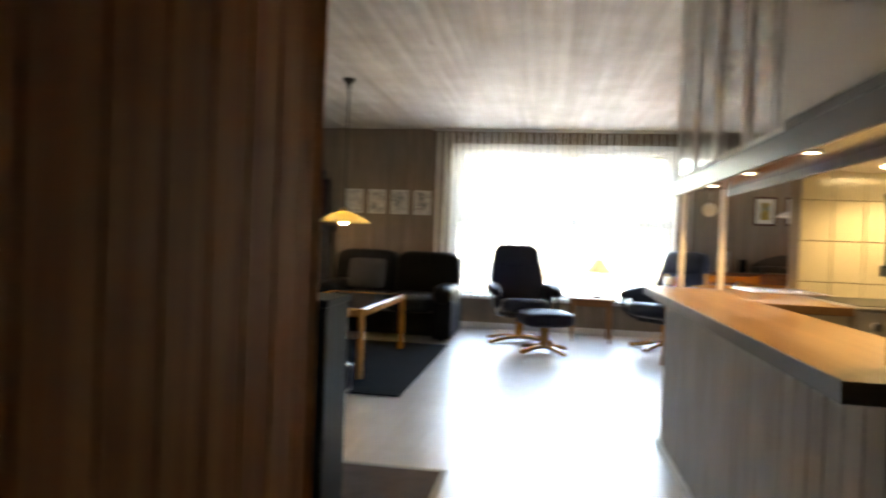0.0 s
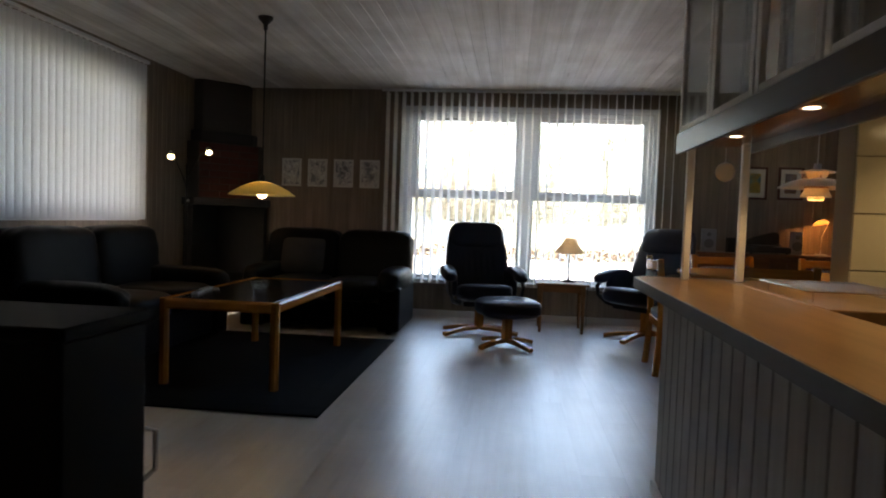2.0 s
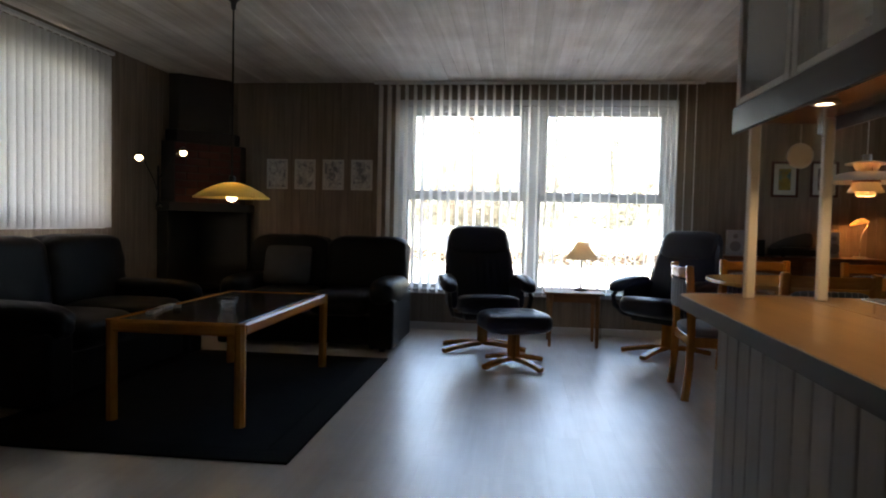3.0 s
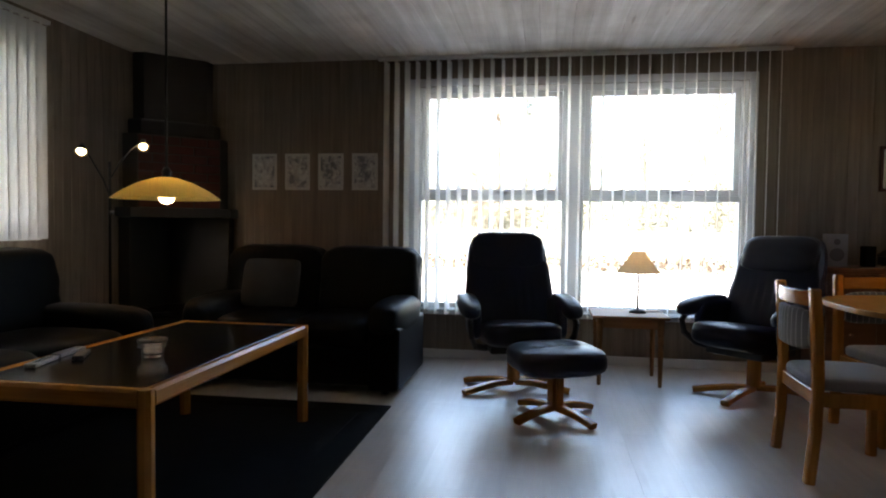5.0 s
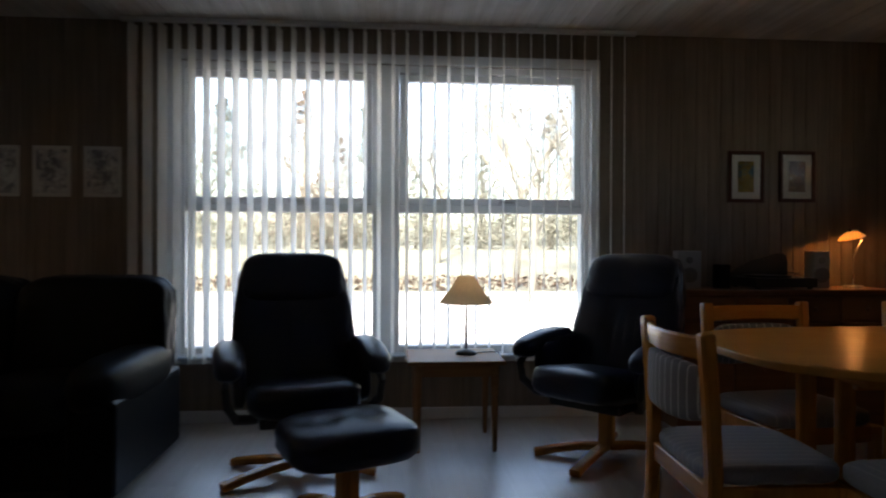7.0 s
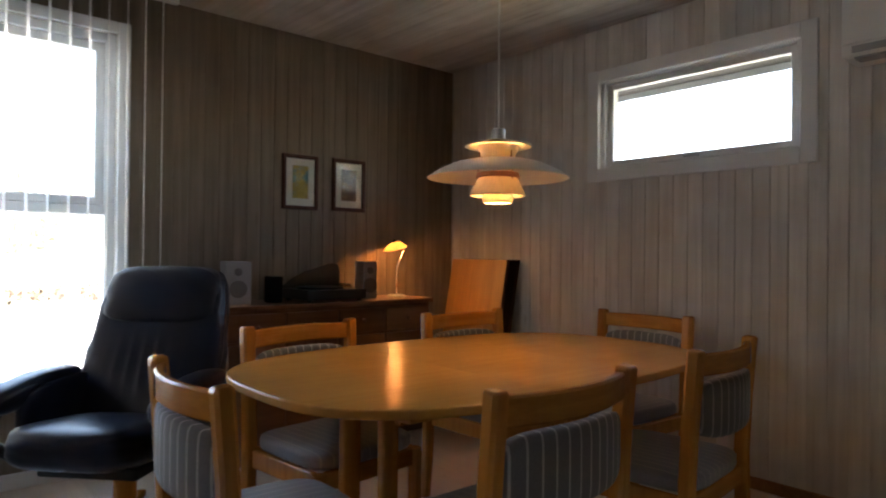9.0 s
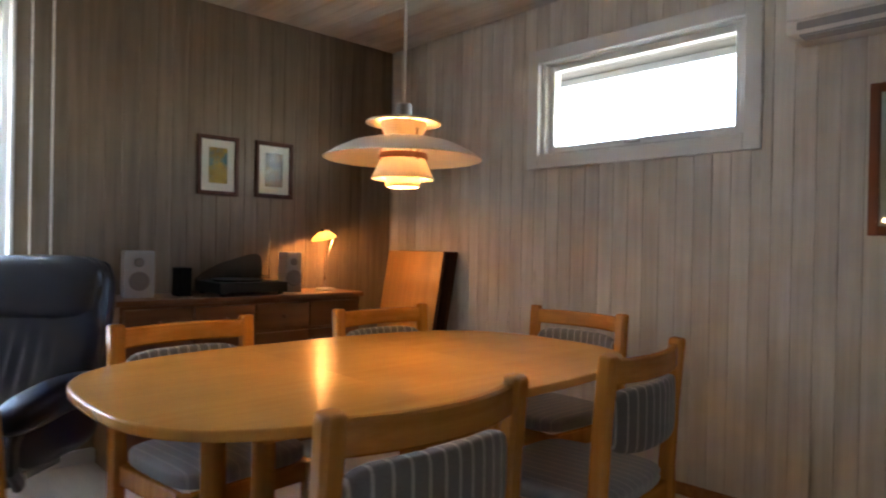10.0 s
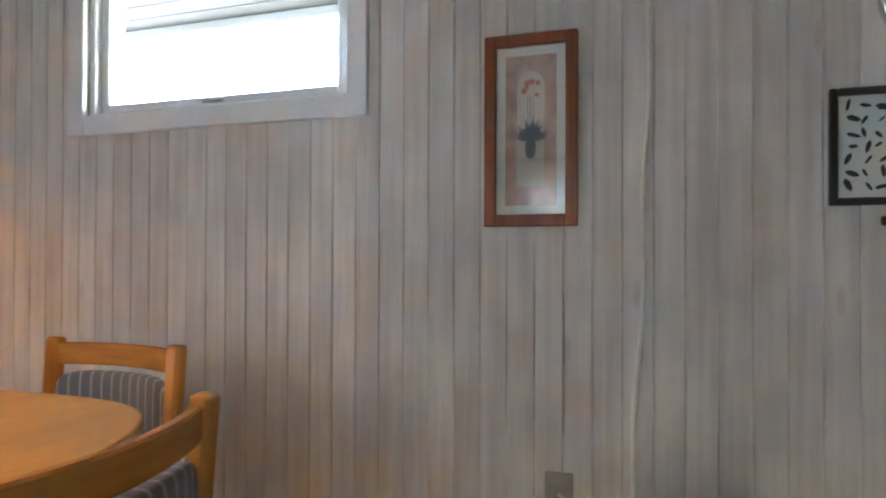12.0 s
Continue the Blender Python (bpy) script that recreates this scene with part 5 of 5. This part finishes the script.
part("cord", cyl((0, 0, 0.148), (0, 0, TOP - 1.232 - 0.09), 0.006, n=8), M_DARKMET, pl)
part("canopy", lathe([(0.0, TOP - 1.232), (0.055, TOP - 1.232), (0.052, TOP - 1.25), (0.018, TOP - 1.285), (0.014, TOP - 1.325), (0.0, TOP - 1.327)], 24), M_DARKMET, pl, "dark ceiling canopy", smooth=True)

fl = thing("floor_lamp", "floor lamp with two lit adjustable spot heads", "floor lamp", pose(-3.14, 6.36, 0))
part("base", lathe([(0.0, 0.025), (0.10, 0.022), (0.13, 0.008), (0.13, 0.0), (0.0, 0.0)], 32), M_DARKMET, fl, smooth=True)
part("pole", cyl((0, 0, 0.022), (0, 0, 1.55), 0.010, n=12), M_DARKMET, fl)
part("switch_knob", lathe([(0.0, 1.208), (0.012, 1.206), (0.017, 1.196), (0.017, 1.184), (0.012, 1.174), (0.0, 1.172)], 16, (0.018, 0, 0)), M_CHROME, fl, "chrome switch knob", smooth=True)
part("arm", tube([(0, 0, 1.30), (0.0, -0.07, 1.42), (-0.02, -0.17, 1.56), (-0.03, -0.24, 1.63)], 0.006), M_DARKMET, fl, smooth=True)
part("arm", tube([(0, 0, 1.42), (0.03, 0.07, 1.55), (0.06, 0.16, 1.66), (0.10, 0.24, 1.72)], 0.006), M_DARKMET, fl, smooth=True)
for hx, hy, hz, tx, ty, tz in ((-0.03, -0.245, 1.61, 0.3, -0.55, -0.6), (0.10, 0.245, 1.70, 0.35, -0.5, -0.6)):
    d = Vector((tx, ty, tz)).normalized()
    head = part("head", lathe([(0.0, 0.05), (0.018, 0.048), (0.025, 0.02), (0.042, -0.035), (0.040, -0.035), (0.022, 0.018), (0.0, 0.02)], 24), M_DARKMET, fl, "spot head", smooth=True)
    head.matrix_basis = Matrix.Translation((hx, hy, hz)) @ d.to_track_quat("-Z", "Y").to_matrix().to_4x4()
    part("bulb", lathe([(0.0, -0.045), (0.02, -0.040), (0.03, -0.022), (0.018, 0.01), (0.0, 0.012)], 20), M_BULB, head, "lit bulb", smooth=True)


# Corner fireplace with a brick hood.
def fireplace():
    f = thing("corner_fireplace", "dark corner fireplace with a red brick hood and chimney breast", "fireplace", pose(XL + 0.02, YN - 0.02, 0))
    tri = lambda d, c: [(0, 0), (0, -d), (c, -d), (d, -c), (d, 0)]
    part("plinth", slab(tri(0.78, 0.10), 0.0, 0.34, 0.01), M_SOOT, f)
    part("hearth_slab", slab(tri(0.82, 0.10), 0.341, 0.40, 0.008), M_SLATE, f)
    for nm, b in (("side_cheek", (0.0, 0.10, -0.66, -0.02)), ("side_cheek", (0.10, 0.66, -0.10, -0.0))):
        part(nm, box(*b, 0.401, 1.16, 0.004), M_SOOT, f)
    part("lintel", slab(tri(0.70, 0.14), 1.161, 1.24, 0.006), M_SOOT, f)
    part("hood_core", slab(tri(0.60, 0.13), 1.241, 1.84, 0.0), M_MORTAR, f)
    bx = []
    for row in range(8):
        z = 1.247 + row * 0.0735
        a, b = Vector((0.13 + 0.004, -0.60, 0)), Vector((0.60, -0.13 - 0.004, 0))
        d = (b - a)
        n = 3
        for k in range(n + (row % 2)):
            u0 = (k - 0.5 * (row % 2)) / n
            u1 = u0 + 1 / n
            u0, u1 = max(u0, 0) + 0.008, min(u1, 1) - 0.008
            if u1 - u0 < 0.06:
                continue
            bm = box(0, d.length * (u1 - u0), -0.012, 0.006, 0, 0.065, 0.003)
            br = part("brick", bm, M_BRICK, f)
            br.matrix_basis = Matrix.Translation(a + d * u0 + Vector((0, 0, z))) @ Matrix.Rotation(math.atan2(d.y, d.x), 4, "Z")
    part("shoulder", slab(tri(0.53, 0.12), 1.842, 1.97, 0.02, 3), M_SOOT, f)
    part("chimney_breast", slab(tri(0.46, 0.10), 1.972, TOP - 0.003, 0.004), M_MORTAR, f, "dark chimney breast")
    return f


fireplace()

bc = thing("black_cabinet", "low black cabinet standing by the hall opening", "cabinet", pose(-1.172, 1.445, 0))
part("carcass", box(-0.46, 0.46, -0.13, 0.115, 0.03, 0.875, 0.003), M_BLACKBOX, bc)
part("top", box(-0.465, 0.465, -0.135, 0.137, 0.876, 0.902, 0.004), M_BLACKBOX, bc)
part("plinth", box(-0.44, 0.44, -0.11, 0.10, 0.0, 0.03), M_BLACK, bc)
for x0 in (-0.455, 0.003):
    d = part("door", box(x0, x0 + 0.452, 0.116, 0.134, 0.045, 0.87, 0.003), M_BLACKBOX, bc)
    hxx = x0 + (0.43 if x0 < 0 else 0.444)
    part("handle", tube([(hxx, 0.134, 0.53), (hxx + 0.014, 0.166, 0.545), (hxx + 0.014, 0.166, 0.63), (hxx, 0.134, 0.645)], 0.006, 8), M_CHROME, d, "chrome bow handle")
mt = thing("floor_mat", "brown floor mat with a pale bound edge", "mat")
part("field", box(-1.62, -0.46, 1.74, 2.31, 0.0005, 0.009, 0.002), M_MAT, mt)
bm = bmesh.new()
for b in ((-1.65, -0.43, 2.31, 2.34), (-1.65, -0.43, 1.71, 1.74), (-0.46, -0.43, 1.74, 2.31), (-1.65, -1.62, 1.74, 2.31)):
    box(*b, 0.0005, 0.010, 0.002, bm=bm)
part("binding", bm, M_MATEDGE, mt, "pale binding")

# ---- outside ----
M_GRAVEL = plain("pale_gravel", (0.58, 0.565, 0.55), 0.9, vary=0.3, scale=6, bump=0.5)
M_LAWN = plain("pale_spring_lawn", (0.20, 0.195, 0.14), 0.95, vary=0.35, scale=2, bump=0.5)
M_TWIG = plain("dry_brown_twigs", (0.085, 0.065, 0.045), 0.9, vary=0.4)
M_HEDGE = plain("dark_brown_hedge", (0.07, 0.045, 0.03), 0.9, vary=0.4)
M_BARK = plain("grey_bark", (0.15, 0.145, 0.12), 0.9, vary=0.35, scale=8, bump=0.6)
M_NEEDLE = plain("conifer_green", (0.085, 0.095, 0.07), 0.8, vary=0.4, scale=2, bump=0)
M_RUST = plain("rusty_leaves", (0.16, 0.125, 0.095), 0.8, vary=0.4, scale=2, bump=0)
M_SHRUB = plain("shrub_green", (0.105, 0.105, 0.08), 0.8, vary=0.4, scale=2, bump=0)
gz = -0.28


def rise(y):
    """Height of the ground: level to the hedge, then a gentle bank up to the trees."""
    u = min(max((y - 25.0) / 11.0, 0.0), 1.0)
    return gz + 1.15 * u * u * (3 - 2 * u)


gr = bmesh.new()
_rows = [[gr.verts.new((x, y, rise(y))) for x in (-400, -60, 60, 400)] for y in [-300, 0, 25] + [26 + k for k in range(11)] + [60, 500]]
for p, q in zip(_rows, _rows[1:]):
    for k in range(3):
        gr.faces.new((p[k], p[k + 1], q[k + 1], q[k]))
tagged(part("ground", gr, M_LAWN, smooth=True), "pale open lawn reaching the trees", "ground", kind="structure")
tagged(part("driveway", box(-60, 60, YN + 1.2, 22.5, gz + 0.004, gz + 0.02), M_GRAVEL), "broad pale gravel yard", "driveway", kind="structure")


def blades(bm, cx, cy, cz, r, n, size, rnd, flat=1.0):
    for _ in range(n):
        while True:
            p = Vector((rnd.uniform(-1, 1), rnd.uniform(-1, 1), rnd.uniform(-1, 1)))
            if p.length < 1:
                break
        p = Vector((cx + p.x * r, cy + p.y * r, cz + p.z * r * flat))
        a = Vector((rnd.gauss(0, 1), rnd.gauss(0, 1), rnd.gauss(0, 1))).normalized() * size * rnd.uniform(0.6, 1.4)
        b = a.cross(Vector((rnd.gauss(0, 1), rnd.gauss(0, 1), rnd.gauss(0, 1)))).normalized() * size * 0.5
        bm.faces.new([bm.verts.new(q) for q in (p, p + a * 0.5 + b, p + a, p + a * 0.5 - b)])


def limbs(bm, tips, p, d, length, r, depth, rnd):
    q = p + d * length
    cyl(p, q, r, r * 0.65, 6 if depth > 1 else 4, bm)
    if depth == 0:
        tips.append(q)
        return
    for _ in range(rnd.choice((2, 3, 3))):
        nd = (d + Vector((rnd.gauss(0, 0.5), rnd.gauss(0, 0.5), rnd.gauss(0.15, 0.3)))).normalized()
        limbs(bm, tips, p + d * length * rnd.uniform(0.6, 1.0), nd, length * rnd.uniform(0.6, 0.8), r * 0.55, depth - 1, rnd)


def bare_tree(x, y, h, seed, label, depth=3):
    rnd = random.Random(seed)
    t = thing("tree", label, "tree", pose(x, y, rise(y)), "garden trees")
    bm, tips = bmesh.new(), []
    cyl((0, 0, -0.1), (0.02 * h, 0, 0.35 * h), 0.013 * h, 0.009 * h, 8, bm)
    trunk = part("trunk", bm, M_BARK, t)
    bm = bmesh.new()
    for k in range(5):
        an = 2 * math.pi * k / 5 + rnd.random()
        limbs(bm, tips, Vector((0.02 * h, 0, h * rnd.uniform(0.2, 0.35))), Vector((0.55 * math.cos(an), 0.55 * math.sin(an), 0.8)).normalized(), 0.24 * h, 0.006 * h, depth, rnd)
    part("limbs", bm, M_BARK, t)
    bm = bmesh.new()
    for p in tips:
        blades(bm, p.x, p.y, p.z, 0.05 * h, 9, 0.006 * h, rnd)
    part("crown", bm, M_TWIG, t)
    return t


def conifer(x, y, h, seed, label, leaf=None, fat=0.24):
    rnd = random.Random(seed)
    t = thing("tree", label, "tree", pose(x, y, rise(y)), "garden trees")
    part("trunk", cyl((0, 0, -0.1), (0, 0, h * 0.95), 0.018 * h, 0.003 * h, 8), M_BARK, t)
    bm = bmesh.new()
    for k in range(70):
        z = h * (0.08 + 0.9 * (k / 70))
        r = h * fat * (1 - k / 72) ** 0.8 * rnd.uniform(0.5, 1.05)
        an = rnd.uniform(0, 6.283)
        blades(bm, r * 0.6 * math.cos(an), r * 0.6 * math.sin(an), z, max(r * 0.55, 0.05 * h * 0.4), 130, 0.009 * h, rnd, 0.6)
    part("crown", bm, leaf or M_NEEDLE, t)
    return t


rnd = random.Random(21)
for k in range(15):
    conifer(-26 + 4.1 * k + rnd.uniform(-1, 1), 47 + rnd.uniform(-3, 5), rnd.uniform(5.0, 9.5), k, "dark green conifer at the far edge of the lawn", fat=rnd.uniform(0.35, 0.55))
conifer(-4.6, 40, 9.0, 91, "rust-brown leaved tree beyond the lawn", M_RUST, 0.42)
conifer(-3.0, 43, 7.5, 92, "rust-brown leaved tree beyond the lawn", M_RUST, 0.42)
for x, y, h, s in ((4.4, 25, 9.5, 1), (6.6, 24, 8.5, 2), (2.2, 31, 9.0, 3), (9.5, 27, 9.0, 4), (-8.5, 28, 8.0, 5), (0.2, 38, 8.5, 6), (3.6, 19, 7.5, 7), (5.4, 20.5, 8.0, 8)):
    bare_tree(x, y, h, s, "bare deciduous tree with fine branches", 4 if s in (1, 2, 7, 8) else 3)
for k in range(18):
    bare_tree(-24 + 3.3 * k + rnd.uniform(-1.2, 1.2), 52 + rnd.uniform(-5, 7), rnd.uniform(9, 14), 40 + k, "tall bare tree in the wood beyond the lawn")
hd = bmesh.new()
for k in range(400):
    x = -16 + 38 * k / 400
    blades(hd, x, 23.6 + 0.3 * math.sin(k), gz + 0.24, 0.28, 16, 0.10, rnd, 0.85)
tagged(part("low_hedge", hd, M_HEDGE), "low brown leafless hedge along the gravel", "hedge", kind="stuff")
sh = bmesh.new()
for k in range(260):
    blades(sh, -24 + 60 * k / 260 + rnd.uniform(-0.3, 0.3), 37.5 + rnd.uniform(-1.5, 1.5), rise(38) + rnd.uniform(0.3, 1.5), 0.7, 14, 0.16, rnd, 0.9)
for k in range(750):
    x = -30 + 64 * k / 750 + rnd.uniform(-0.4, 0.4)
    top = 5.5 + 1.8 * math.sin(x * 0.45) + 1.2 * math.sin(x * 1.3 + 1)
    blades(sh, x, 44 + rnd.uniform(-2.5, 2.5), rise(44) + 0.3 + (top - 1.0) * rnd.random() ** 1.3, 0.9, 110, 0.11, rnd, 1.1)
tagged(part("shrubs", sh, M_SHRUB), "tangled green-brown shrubs below the trees", "shrubs", kind="stuff")

# ---- pieces: boards, planks, tiles ----
def board_mesh(h, w=0.0856, c=0.0028):
    bm = bmesh.new()
    prof = ((-w / 2, 0.0), (-w / 2, -T + c), (-w / 2 + c, -T), (w / 2 - c, -T), (w / 2, -T + c), (w / 2, 0.0))
    a = [bm.verts.new((x, y, 0)) for x, y in prof]
    b = [bm.verts.new((x, y, h)) for x, y in prof]
    for k in range(6):
        j = (k + 1) % 6
        bm.faces.new((a[k], a[j], b[j], b[k]))
    bm.faces.new(a[::-1])
    bm.faces.new(b)
    bmesh.ops.recalc_face_normals(bm, faces=bm.faces[:])
    return bm


_meshes = {}


def boards(parent, place, a0, a1, z0, z1, holes, material, pitch=0.0862, groove=0.0028, gap=0.0006):
    """place(a): the pose of a board at a along the wall; holes: (a0, a1, z0, z1)."""
    n = int(math.ceil((a1 - a0) / pitch - 1e-6))
    for k in range(n):
        a = a0 + (k + 0.5) * pitch
        w = pitch - gap
        if a + pitch / 2 > a1 + 1e-4:
            w = a1 - (a - pitch / 2) - 0.0017
            a = a - pitch / 2 + w / 2 + 0.001
            if w < 0.012:
                continue
        spans = [(z0, z1)]
        for h0, h1, q0, q1 in holes:
            if h0 - 0.02 < a < h1 + 0.02:
                spans = [s for u, v in spans for s in ((u, min(v, q0)), (max(u, q1), v)) if s[1] - s[0] > 0.02]
        for u, v in spans:
            key = (round(v - u, 4), round(w, 4), material.name)
            if key not in _meshes:
                first = part("board", board_mesh(v - u, w, groove), material, parent)
                _meshes[key] = first.data
            else:
                first = new("board", _meshes[key])
                first.parent = parent
            first.matrix_basis = place(a) @ Matrix.Translation((0, 0, u))


rot = lambda deg: Matrix.Rotation(radians(deg), 4, "Z")
boards(wall_north, lambda a: Matrix.Translation((a, YN + T, 0)), XL, XR, 0, TOP, ((WX0, WX1, WZ0, WZ1),), M_SHADEDBOARD)
boards(wall_east, lambda a: Matrix.Translation((XR + T, a, 0)) @ rot(-90), 0.46, YN - 0.001, 0, TOP, ((SY0, SY1, SZ0, SZ1),), M_BOARD, 0.0862, 0.0042)
boards(wall_west, lambda a: Matrix.Translation((XL - T, a, 0)) @ rot(90), 0.26, YN - 0.001, 0, TOP, ((LY0, LY1, LZ0, LZ1),), M_SHADEDBOARD)
boards(wall_hall_left, lambda a: Matrix.Translation((HX0 - T, a, 0)) @ rot(-90) @ rot(180), -2.5, 0.235, 0, TOP, (), M_HALL)
boards(wall_hall_right, lambda a: Matrix.Translation((HX1 + T, a, 0)) @ rot(-90), -2.5, 0.445, 0, TOP, (), M_SHADEDHALL)
tagged(part("trim", box(HX0 - 0.135, HX0 + 0.004, 0.237, 0.252, 0, TOP - 0.001, 0.003), M_HALL), "pine edge trim of the hall wall", "trim", kind="structure")
boards(bar, lambda a: Matrix.Translation((0.684, a, 0)) @ rot(-90), 0.47, 3.04, 0.051, 0.864, (), M_BARPANEL, 0.0952, 0.003, 0.007)


def plank_floor():
    w, ln, gap = 0.192, 1.285, 0.0002
    me = {}
    rnd = random.Random(5)
    x, row = XL + 0.001, 0
    while x < XR - 0.01:
        xw = min(w, XR - x)
        lo = -2.49 if HX0 < x + w / 2 < HX1 else 0.0
        y = lo + 0.26 - rnd.uniform(0.0, 1.0) if lo == 0.0 else lo - rnd.uniform(0, 1)
        while y < YN - 0.002:
            y0, y1 = max(y, lo if lo else 0.02), min(y + ln, YN - 0.001)
            if y1 - y0 > 0.03:
                key = (round(xw, 3), round(y1 - y0, 3))
                if key not in me:
                    o = part("plank", box(gap, xw - gap, gap, y1 - y0 - gap, -0.0118, 0.0), M_PLANK, floor)
                    me[key] = o.data
                else:
                    o = new("plank", me[key])
                    o.parent = floor
                o.location = (x, y0, 0)
            y += ln
        x += w


plank_floor()
_tile = None
for r in range(8):
    for c in range(4):
        zz = 0.975 + 0.207 * (r - 4)
        h = 0.203
        if zz < 0:
            continue
        if _tile is None:
            _tile = part("tile", box(-0.0735, 0.0735, -0.009, 0.0, 0.0, h, 0.002), M_TILE, stub)
            o = _tile
        else:
            o = new("tile", _tile.data)
            o.parent = stub
        o.location = (1.26 + 0.152 * (c + 0.5), 2.8015, zz)
